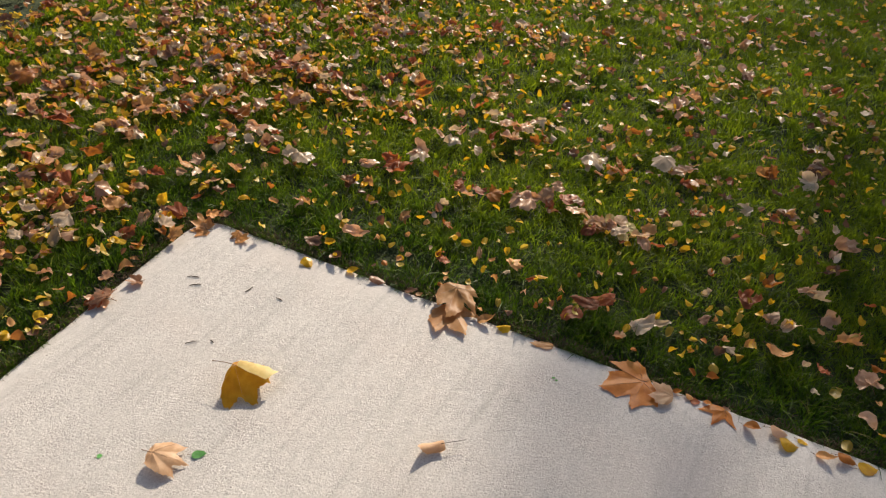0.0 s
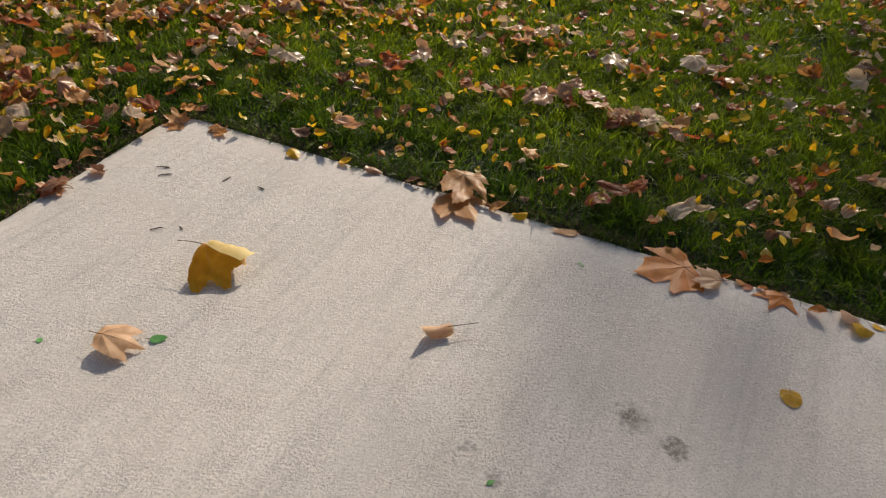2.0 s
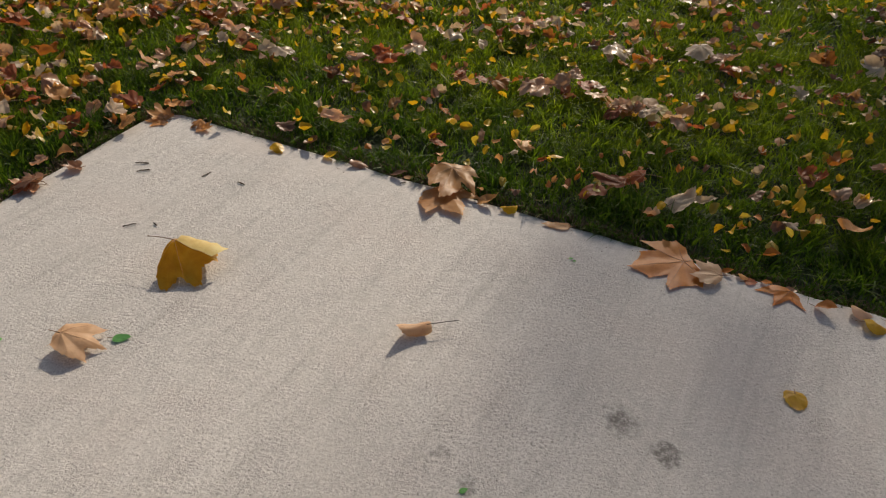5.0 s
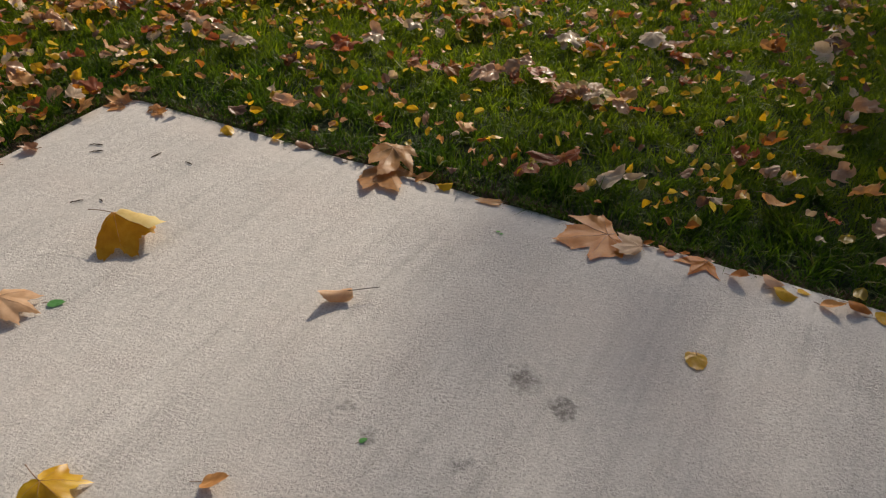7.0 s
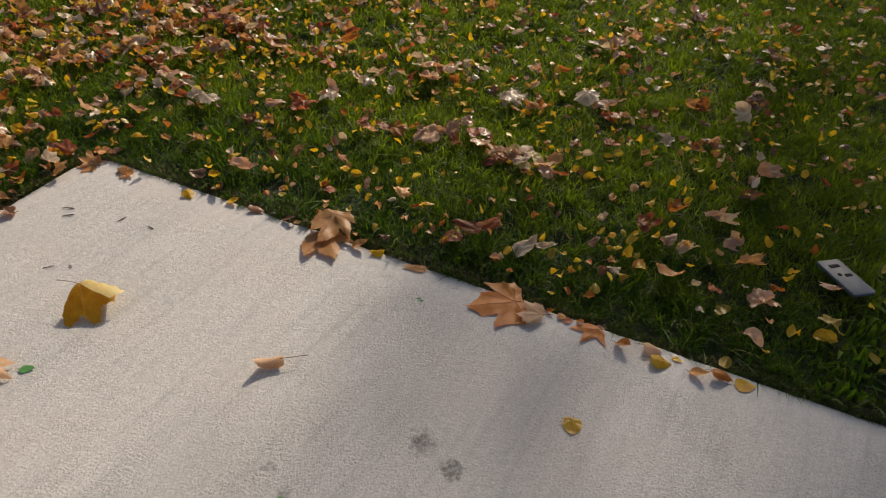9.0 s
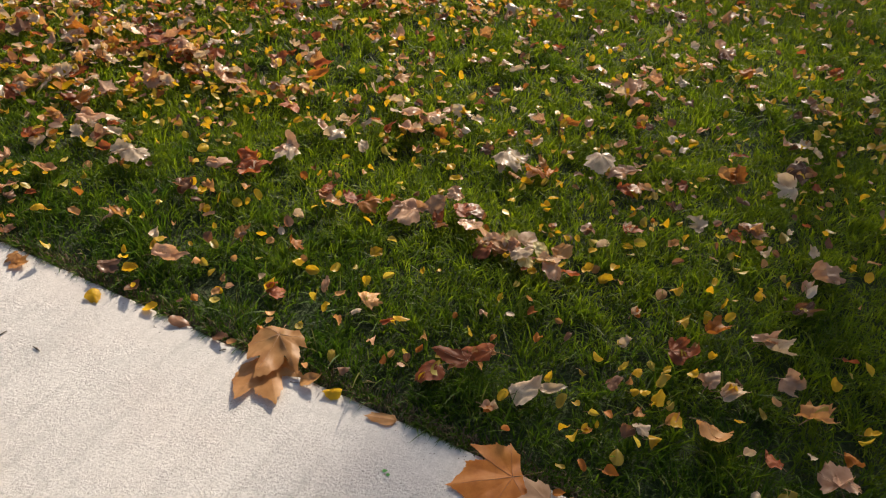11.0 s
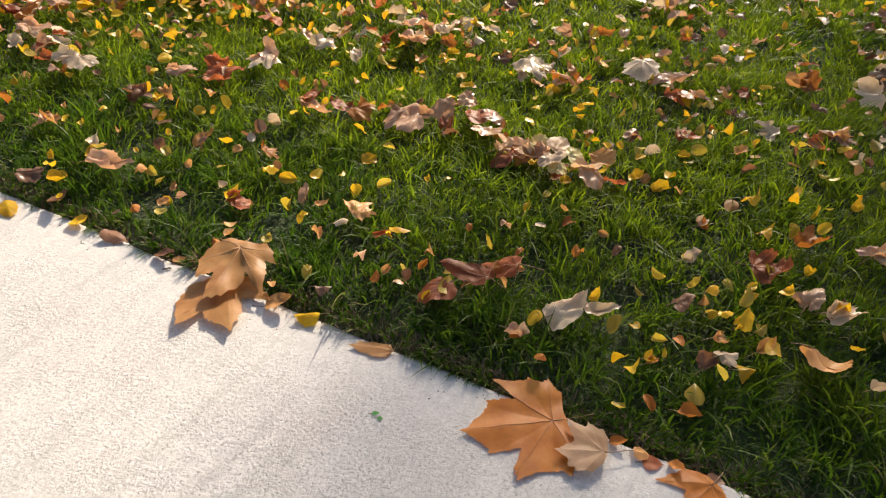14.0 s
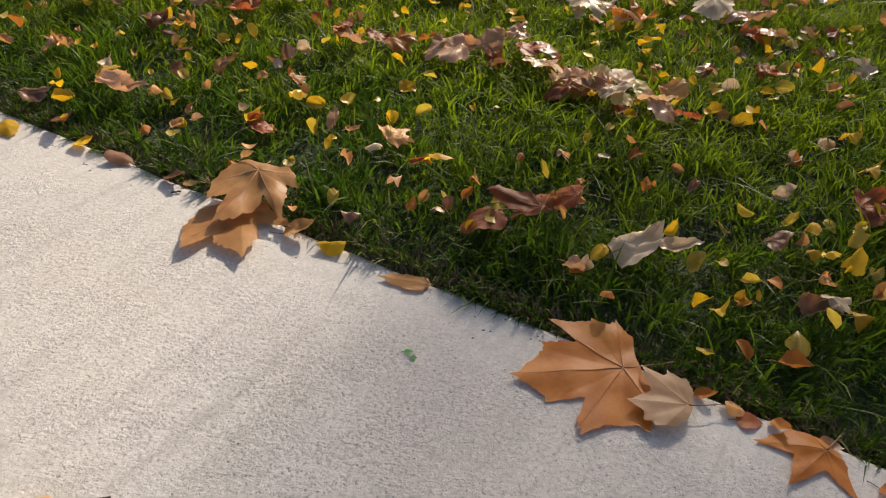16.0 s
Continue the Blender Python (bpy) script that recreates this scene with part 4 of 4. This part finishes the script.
oval_leaf("olive", 1.198, 2.014, 0.036, 33, 0.025, "cup")
oval_leaf("yellow", 1.225, 2.010, 0.033, 41, 0.028, "tent")
oval_leaf("yellow", 1.220, 1.956, 0.030, 24, 0.022, "tent")
oval_leaf("yellow", 1.240, 1.960, 0.030, 23, 0.022, "tent")
oval_leaf("yellow", 1.262, 1.941, 0.033, 44, 0.032, "tent")
oval_leaf("yellow", 1.302, 2.029, 0.033, 44, 0.022, "cup")
oval_leaf("yellow", 1.295, 2.015, 0.030, 11, 0.022, "tent")
plane_leaf("tan", 1.218, 1.898, 0.033, 36, 0.038, "roll")
plane_leaf("pale", 1.223, 1.861, 0.033, 25, 0.037, "tent")
plane_leaf("dark", 1.198, 1.848, 0.024, 36, 0.035, "roll")
oval_leaf("yellow", 1.244, 1.833, 0.030, 12, 0.033, "tent")
oval_leaf("olive", 1.291, 1.926, 0.030, 38, 0.022, "tent")
oval_leaf("orange", 1.148, 1.763, 0.024, -44, 0.037, "roll")
oval_leaf("orange", 0.941, 1.820, 0.024, 50, 0.022, "drape")
plane_leaf("rose", 0.898, 1.874, 0.027, -24, 0.035, "roll")
oval_leaf("pale", 0.916, 1.872, 0.030, 62, 0.022, "cup")
oval_leaf("orange", 0.899, 1.860, 0.024, 47, 0.022, "cup")
oval_leaf("tan", 1.107, 1.840, 0.024, 35, 0.022, "roll")
oval_leaf("olive", 1.126, 1.900, 0.024, -30, 0.025, "roll")
oval_leaf("pale", 0.935, 2.148, 0.030, 35, 0.023, "flat")
oval_leaf("yellow", 0.914, 2.199, 0.030, 72, 0.022, "cup")
oval_leaf("rose", 0.869, 2.147, 0.027, 21, 0.022, "cup")
oval_leaf("orange", 0.988, 2.168, 0.030, 30, 0.031, "cup")
oval_leaf("pale", 1.207, 2.105, 0.030, 9, 0.034, "cup")
oval_leaf("yellow", 1.364, 2.189, 0.030, 49, 0.031, "drape")
oval_leaf("orange", 1.006, 2.083, 0.027, 51, 0.022, "cup")
oval_leaf("dark", 1.079, 2.101, 0.024, 48, 0.022, "cup")
oval_leaf("orange", 0.901, 2.066, 0.027, 41, 0.022, "cup")
oval_leaf("tan", 0.907, 2.023, 0.024, 69, 0.022, "cup")
oval_leaf("olive", 1.204, 2.104, 0.024, 51, 0.022, "flat")
oval_leaf("yellow", 1.133, 2.344, 0.033, 40, 0.035, "cup")
oval_leaf("yellow", 1.173, 2.311, 0.033, 39, 0.034, "cup")
plane_leaf("red", 1.089, 2.332, 0.027, 39, 0.046, "flat")
oval_leaf("tan", 1.219, 2.316, 0.030, 32, 0.027, "drape")
oval_leaf("orange", 1.271, 2.218, 0.027, -171, 0.032, "cup")
oval_leaf("pale", 1.246, 2.206, 0.030, 52, 0.034, "roll")
oval_leaf("yellow", 1.360, 2.306, 0.030, 41, 0.035, "tent")
plane_leaf("tan", 0.921, 2.426, 0.030, 153, 0.088, "tent")
plane_leaf("tan", 0.893, 2.407, 0.036, 67, 0.064, "drape")
plane_leaf("pale", 0.849, 2.413, 0.033, 22, 0.045, "roll")
plane_leaf("rose", 0.938, 2.402, 0.030, 40, 0.057, "cup")
oval_leaf("yellow", 0.922, 2.365, 0.033, 53, 0.022, "cup")
plane_leaf("red", 0.966, 2.365, 0.024, 30, 0.047, "tent")
plane_leaf("rose", 0.655, 2.520, 0.036, -160, 0.096, "drape", tilt=8.0, folds=())
plane_leaf("rose", 0.651, 2.542, 0.030, -8, 0.063, "roll")
plane_leaf("rose", 0.761, 2.610, 0.036, 68, 0.050, "cup")
plane_leaf("red", 0.724, 2.500, 0.027, 68, 0.049, "roll")
plane_leaf("dark", 0.746, 2.476, 0.027, 139, 0.050, "tent")
plane_leaf("orange", 0.579, 2.559, 0.030, 132, 0.037, "drape")
oval_leaf("pale", 0.320, 2.442, 0.033, 8, 0.048, "roll")
plane_leaf("tan", 0.206, 2.332, 0.027, 55, 0.055, "roll")
oval_leaf("yellow", 0.566, 2.313, 0.030, 50, 0.030, "cup")
oval_leaf("yellow", 0.714, 2.260, 0.030, 86, 0.022, "roll")
oval_leaf("yellow", 0.750, 2.274, 0.030, 83, 0.022, "drape")
plane_leaf("rose", 0.479, 2.175, 0.027, 96, 0.035, "roll")
oval_leaf("tan", 0.509, 2.146, 0.027, 53, 0.023, "cup")
oval_leaf("yellow", 0.377, 2.244, 0.027, 54, 0.038, "tent")
plane_leaf("orange", 0.354, 2.323, 0.024, 64, 0.038, "tent")
oval_leaf("pale", 0.306, 2.373, 0.030, -62, 0.024, "drape")
oval_leaf("tan", 0.363, 2.053, 0.030, 37, 0.022, "flat")
plane_leaf("rose", 0.369, 2.551, 0.030, 17, 0.046, "cup")
oval_leaf("yellow", -0.054, 2.418, 0.033, 115, 0.025, "tent")
oval_leaf("tan", 0.021, 2.336, 0.030, 108, 0.022, "roll")
oval_leaf("pale", -0.021, 2.283, 0.030, 76, 0.030, "drape")
oval_leaf("yellow", 0.009, 2.231, 0.030, 99, 0.030, "cup")
plane_leaf("rose", 0.029, 2.217, 0.030, 18, 0.074, "roll")
oval_leaf("tan", 0.127, 2.202, 0.027, 84, 0.029, "tent")
plane_leaf("rose", -0.166, 2.339, 0.030, 95, 0.040, "tent")
oval_leaf("yellow", -0.113, 2.361, 0.030, 108, 0.022, "cup")
plane_leaf("dark", -0.017, 2.501, 0.030, 77, 0.065, "roll")
oval_leaf("yellow", 0.035, 2.494, 0.030, 101, 0.022, "cup")
plane_leaf("tan", 0.054, 2.516, 0.033, 113, 0.043, "roll")
plane_leaf("dark", -0.092, 2.161, 0.024, 27, 0.052, "tent")
oval_leaf("yellow", -0.071, 2.350, 0.030, 113, 0.022, "cup")
# heaps of leaves blown together
plane_leaf("blush", 0.905, 2.405, 0.032, 130, 0.050, "cup", tips=ROUND)
plane_leaf("cream", 0.935, 2.420, 0.036, 75, 0.046, "cup", tips=ROUND)
plane_leaf("blush", 0.975, 2.430, 0.040, 60, 0.052, "flat", tips=ROUND)
plane_leaf("pale", 0.955, 2.385, 0.044, -40, 0.055, "cup", tips=ROUND)
plane_leaf("cream", 1.005, 2.410, 0.032, 20, 0.048, "drape", tips=ROUND)
plane_leaf("blush", 1.020, 2.375, 0.036, -25, 0.050, "cup", tips=ROUND)
plane_leaf("rose", 1.045, 2.350, 0.040, -70, 0.055, "drape", tips=ROUND)
plane_leaf("cream", 0.980, 2.360, 0.044, -95, 0.040, "tent", tips=ROUND)
plane_leaf("red", 0.880, 2.385, 0.032, 175, 0.055, "drape", tips=ROUND)
plane_leaf("tan", 1.060, 2.395, 0.036, 40, 0.050, "cup", tips=ROUND)
plane_leaf("rose", 0.700, 2.535, 0.040, 50, 0.055, "cup", tips=ROUND)
plane_leaf("red", 0.775, 2.545, 0.044, 20, 0.060, "drape", tips=ROUND)
plane_leaf("rose", 0.800, 2.500, 0.032, -30, 0.058, "cup", tips=ROUND)
plane_leaf("dark", 0.820, 2.535, 0.036, 70, 0.055, "drape", tips=ROUND)
# middle of the lawn
plane_leaf("pale", 1.215, 2.900, 0.048, -100, 0.088, "star", tilt=8.0, folds=())
plane_leaf("rose", 1.313, 2.842, 0.042, -162, 0.083, "cup")
plane_leaf("red", 1.274, 2.754, 0.030, 23, 0.056, "roll")
plane_leaf("pale", 0.905, 2.870, 0.042, -55, 0.096, "drape", tilt=12.0, folds=())
plane_leaf("orange", 0.985, 2.804, 0.036, 13, 0.078, "drape")
plane_leaf("orange", 1.043, 2.793, 0.030, 46, 0.063, "roll")
plane_leaf("pale", 0.450, 2.819, 0.036, 117, 0.047, "roll")
plane_leaf("orange", 0.508, 2.882, 0.030, 77, 0.035, "roll")
plane_leaf("rose", 1.151, 2.520, 0.036, 68, 0.039, "tent")
plane_leaf("red", 1.261, 2.559, 0.036, -5, 0.057, "drape")
plane_leaf("pale", 1.265, 2.548, 0.036, 58, 0.045, "roll")
oval_leaf("pale", 1.177, 2.464, 0.030, 28, 0.039, "roll")
oval_leaf("tan", 1.379, 2.497, 0.030, 40, 0.035, "cup")
plane_leaf("dark", 1.639, 2.615, 0.030, 44, 0.067, "tent")
plane_leaf("tan", 1.646, 2.607, 0.036, 63, 0.045, "roll")
plane_leaf("tan", 1.607, 2.894, 0.036, -4, 0.082, "roll")
plane_leaf("orange", 1.654, 2.878, 0.036, 107, 0.070, "cup")
plane_leaf("rose", 1.894, 3.164, 0.036, -111, 0.064, "roll")
plane_leaf("pale", 1.825, 2.860, 0.036, 165, 0.070, "tent")
plane_leaf("dark", 1.904, 2.999, 0.030, -154, 0.088, "drape")
oval_leaf("pale", 1.883, 3.034, 0.036, 17, 0.048, "roll")
plane_leaf("rose", 1.358, 3.397, 0.042, 48, 0.088, "cup")
plane_leaf("pale", 1.421, 3.445, 0.048, 128, 0.073, "roll")
plane_leaf("rose", 1.700, 3.722, 0.042, 59, 0.067, "tent")
plane_leaf("red", 1.147, 3.483, 0.036, -10, 0.045, "drape")
plane_leaf("rose", 1.816, 4.179, 0.036, 67, 0.049, "roll")
plane_leaf("rose", 0.570, 2.957, 0.036, 46, 0.074, "cup")
plane_leaf("pale", 0.589, 2.955, 0.042, 44, 0.045, "roll")
plane_leaf("rose", 0.624, 3.067, 0.036, 52, 0.062, "tent")
plane_leaf("tan", 0.483, 3.305, 0.042, 42, 0.060, "drape")
plane_leaf("orange", 0.171, 3.259, 0.036, 53, 0.087, "roll")
plane_leaf("rose", 0.359, 3.114, 0.036, 26, 0.036, "cup")
plane_leaf("rose", 0.188, 2.801, 0.036, -28, 0.088, "roll")
plane_leaf("pale", 0.218, 2.770, 0.036, -120, 0.070, "star", tilt=10.0, folds=())
plane_leaf("rose", 0.273, 2.928, 0.036, 58, 0.061, "drape")
plane_leaf("pale", 0.325, 2.867, 0.036, 56, 0.059, "roll")
plane_leaf("red", 0.116, 2.634, 0.036, 17, 0.088, "cup")
plane_leaf("pale", 0.149, 2.639, 0.036, 90, 0.044, "roll")
plane_leaf("rose", 0.019, 2.642, 0.036, -17, 0.067, "tent")
plane_leaf("pale", -0.235, 2.650, 0.042, -60, 0.075, "drape", tilt=10.0, folds=())
plane_leaf("dark", -0.044, 2.529, 0.030, -8, 0.068, "roll")
oval_leaf("yellow", 0.031, 2.489, 0.036, 64, 0.026, "cup")
plane_leaf("tan", -0.144, 2.366, 0.030, -172, 0.049, "roll")
plane_leaf("rose", -0.268, 2.597, 0.030, 144, 0.035, "tent")
plane_leaf("orange", -0.527, 2.948, 0.042, -167, 0.088, "drape")
plane_leaf("rose", -0.557, 2.789, 0.036, -20, 0.054, "roll")
plane_leaf("rose", -0.482, 2.823, 0.036, -7, 0.083, "cup")
plane_leaf("pale", -0.440, 2.765, 0.036, 78, 0.058, "roll")
plane_leaf("red", -0.455, 3.371, 0.054, 139, 0.120, "drape", tilt=10.0, folds=())
plane_leaf("tan", -0.349, 3.331, 0.048, 94, 0.088, "drape")
plane_leaf("rose", -0.466, 3.450, 0.048, 15, 0.086, "roll")
plane_leaf("rose", -0.353, 3.084, 0.036, 86, 0.086, "cup")
plane_leaf("tan", -0.396, 3.111, 0.036, 4, 0.085, "roll")
plane_leaf("tan", -0.294, 3.238, 0.036, -63, 0.056, "roll")
plane_leaf("rose", -0.131, 3.152, 0.036, 73, 0.088, "drape")
plane_leaf("rose", -0.079, 3.108, 0.036, -47, 0.062, "roll")
plane_leaf("red", 0.373, 2.572, 0.030, 14, 0.053, "cup")
plane_leaf("rose", 0.408, 2.524, 0.030, 1, 0.054, "roll")
plane_leaf("orange", 0.501, 2.530, 0.030, 23, 0.063, "tent")
plane_leaf("red", 0.448, 2.554, 0.027, 24, 0.051, "drape")
oval_leaf("yellow", 1.029, 2.592, 0.030, 55, 0.024, "flat")
oval_leaf("yellow", 1.285, 2.629, 0.030, 2, 0.029, "cup")
oval_leaf("yellow", -0.007, 3.341, 0.030, 68, 0.048, "tent")
oval_leaf("yellow", 0.225, 3.685, 0.030, 82, 0.029, "roll")
oval_leaf("yellow", 0.432, 3.329, 0.030, 71, 0.033, "drape")
oval_leaf("yellow", 2.128, 3.416, 0.030, 21, 0.048, "flat")
oval_leaf("yellow", 1.963, 4.179, 0.030, 57, 0.035, "cup")
oval_leaf("yellow", -0.433, 3.003, 0.030, 61, 0.048, "tent")
oval_leaf("yellow", -0.654, 2.985, 0.030, 67, 0.048, "roll")
plane_leaf("rose", 1.732, 2.387, 0.030, 33, 0.045, "roll")
oval_leaf("pale", 1.726, 2.356, 0.036, 46, 0.034, "cup")
plane_leaf("rose", 1.784, 2.452, 0.030, -23, 0.078, "cup")
plane_leaf("dark", 1.689, 2.300, 0.027, -5, 0.072, "roll")
plane_leaf("rose", 1.698, 2.286, 0.030, 34, 0.037, "tent")
oval_leaf("yellow", 1.585, 2.326, 0.030, 40, 0.036, "cup")
plane_leaf("pale", 1.576, 2.160, 0.027, -22, 0.079, "roll")
plane_leaf("rose", 1.566, 2.168, 0.027, 39, 0.056, "cup")
plane_leaf("orange", 1.445, 2.189, 0.027, 16, 0.061, "roll")
oval_leaf("yellow", 1.360, 2.188, 0.033, 39, 0.031, "tent")
plane_leaf("rose", 1.579, 2.053, 0.027, -25, 0.055, "drape")
plane_leaf("pale", 1.442, 1.987, 0.030, 8, 0.052, "roll")
plane_leaf("tan", 1.613, 1.951, 0.030, 28, 0.065, "cup")
plane_leaf("tan", 1.370, 1.894, 0.030, -11, 0.065, "tent")
oval_leaf("yellow", 1.418, 2.087, 0.033, 37, 0.030, "roll")
plane_leaf("red", 1.332, 2.107, 0.024, -5, 0.062, "drape")
oval_leaf("yellow", 1.359, 2.022, 0.033, 37, 0.027, "flat")
plane_leaf("rose", 1.401, 2.017, 0.027, 37, 0.044, "cup")
oval_leaf("tan", 1.288, 1.893, 0.027, 37, 0.038, "roll")
# right foreground of the lawn
plane_leaf("rose", 1.620, 1.786, 0.030, 105, 0.068, "flat")
plane_leaf("rose", 1.631, 1.810, 0.024, -54, 0.057, "drape")
oval_leaf("pale", 1.595, 1.861, 0.024, -127, 0.029, "cup")
oval_leaf("rose", 1.546, 1.676, 0.024, -33, 0.046, "cup")
oval_leaf("yellow", 1.671, 1.705, 0.027, -87, 0.034, "tent")
oval_leaf("yellow", 1.722, 1.688, 0.027, -16, 0.047, "cup")
plane_leaf("olive", 1.776, 1.727, 0.027, 40, 0.060, "tent")
plane_leaf("rose", 1.839, 1.884, 0.027, -167, 0.055, "star")
oval_leaf("orange", 1.819, 2.044, 0.030, -49, 0.041, "roll")
oval_leaf("yellow", 1.723, 1.927, 0.027, 1, 0.029, "cup")
plane_leaf("orange", 1.660, 1.863, 0.024, -30, 0.040, "tent")
oval_leaf("olive", 1.615, 1.959, 0.030, 31, 0.048, "tent")
plane_leaf("pale", 1.435, 1.998, 0.030, 6, 0.046, "roll")
plane_leaf("red", 1.507, 1.819, 0.027, 141, 0.043, "cup")
oval_leaf("pale", 1.440, 1.832, 0.030, 4, 0.030, "roll")
oval_leaf("pale", 1.443, 1.731, 0.027, 55, 0.022, "tent")
oval_leaf("olive", 1.514, 1.758, 0.024, -2, 0.024, "tent")
oval_leaf("red", 1.746, 2.143, 0.027, -27, 0.028, "cup")
oval_leaf("yellow", 1.584, 1.621, 0.024, -103, 0.022, "cup")
oval_leaf("orange", 2.070, 2.436, 0.030, 5, 0.046, "tent")
# far lawn and left side
plane_leaf("orange", -1.485, 3.028, 0.054, -164, 0.120, "drape", tilt=10.0, folds=())
plane_leaf("pale", -1.143, 2.419, 0.036, 76, 0.073, "roll")
plane_leaf("pale", -0.873, 2.120, 0.042, -140, 0.088, "drape", tilt=8.0, folds=())
plane_leaf("orange", -1.001, 2.511, 0.030, 78, 0.076, "cup")
plane_leaf("red", -0.648, 3.569, 0.042, 125, 0.061, "roll")
plane_leaf("red", -0.573, 3.498, 0.042, 14, 0.088, "tent")
plane_leaf("rose", -0.425, 3.427, 0.036, -18, 0.069, "drape")
plane_leaf("pale", -0.281, 2.642, 0.036, 52, 0.066, "roll")
plane_leaf("red", 0.101, 2.688, 0.036, 55, 0.067, "cup")
plane_leaf("rose", 0.003, 2.650, 0.036, 9, 0.041, "roll")
plane_leaf("rose", -0.865, 2.299, 0.030, -22, 0.067, "tent")
plane_leaf("pale", -0.909, 2.347, 0.036, 45, 0.057, "roll")
plane_leaf("red", -0.845, 2.186, 0.030, 2, 0.040, "roll")
plane_leaf("rose", -0.742, 2.326, 0.030, 89, 0.045, "cup")
plane_leaf("red", -0.376, 2.788, 0.036, 44, 0.035, "roll")
plane_leaf("rose", -0.416, 3.121, 0.036, 65, 0.055, "tent")
plane_leaf("rose", -0.189, 3.217, 0.036, 25, 0.088, "drape")
plane_leaf("red", 0.167, 3.362, 0.036, 27, 0.069, "roll")
plane_leaf("rose", 1.458, 3.536, 0.042, 26, 0.075, "cup")
plane_leaf("rose", 1.918, 4.290, 0.036, 44, 0.088, "roll")
plane_leaf("rose", 1.806, 3.901, 0.036, 21, 0.088, "tent")
plane_leaf("tan", 0.452, 3.430, 0.036, 7, 0.073, "drape")
plane_leaf("rose", 0.553, 3.065, 0.036, 9, 0.086, "roll")
plane_leaf("rose", 2.044, 4.751, 0.030, 6, 0.088, "cup")
oval_leaf("yellow", -1.054, 3.088, 0.036, 43, 0.044, "tent")
oval_leaf("yellow", -0.527, 2.352, 0.036, 40, 0.034, "cup")
oval_leaf("yellow", -0.631, 2.253, 0.036, 68, 0.041, "cup")
oval_leaf("yellow", -1.114, 2.204, 0.036, 42, 0.048, "flat")
oval_leaf("yellow", -1.089, 2.113, 0.036, 71, 0.048, "cup")
oval_leaf("yellow", -0.941, 1.999, 0.030, 52, 0.040, "tent")
oval_leaf("yellow", -0.768, 2.016, 0.030, 42, 0.047, "roll")
oval_leaf("yellow", -0.380, 2.333, 0.030, 47, 0.048, "drape")
oval_leaf("yellow", 1.186, 4.339, 0.030, 121, 0.048, "flat")
plane_leaf("red", -1.179, 2.729, 0.042, -156, 0.088, "cup")
plane_leaf("pale", -1.052, 2.667, 0.042, -1, 0.079, "roll")
plane_leaf("rose", -0.990, 2.750, 0.042, -11, 0.053, "tent")
plane_leaf("dark", -1.124, 2.666, 0.036, 148, 0.066, "drape")
plane_leaf("pale", -1.286, 2.500, 0.036, 36, 0.063, "roll")
plane_leaf("rose", -1.299, 2.561, 0.036, 35, 0.065, "cup")
plane_leaf("rose", -1.377, 2.797, 0.036, -27, 0.073, "roll")
plane_leaf("red", -0.614, 2.927, 0.036, 30, 0.064, "tent")

litter()
phone = handset()
phone.matrix_world = pose(1.880, 1.930, 0.026, 2, 3, 110)
press([phone.matrix_world @ Vector((0.0775 * (k / 9 - 1), 0.0365 * (j / 4 - 1), 0.0)) for k in range(19) for j in range(9)])
grass()
# torn green scraps and twigs
scrap(-0.187, 1.339, 0.032, 11)
scrap(-0.403, 1.304, 0.012, 31)
scrap(0.705, 1.708, 0.010, 11)
scrap(0.714, 1.701, 0.008, 0)
scrap(0.504, 1.090, 0.014, 34)
twig(-0.408, 1.953, 0.036, 4)
twig(-0.389, 1.918, 0.034, 21)
twig(-0.318, 1.688, 0.030, 28)
twig(-0.222, 1.924, 0.030, 57)
twig(-0.262, 1.700, 0.014, -37)
twig(0.287, 1.961, 0.015, 23)
twig(-0.122, 1.897, 0.023, -23)
crumbs()
# both stand out of view, placed only for the shade they cast
tree(8.90, 18.95, 15.0, 4.8, 5000, 21)
tree(11.41, 27.78, 15.0, 4.2, 1900, 22)
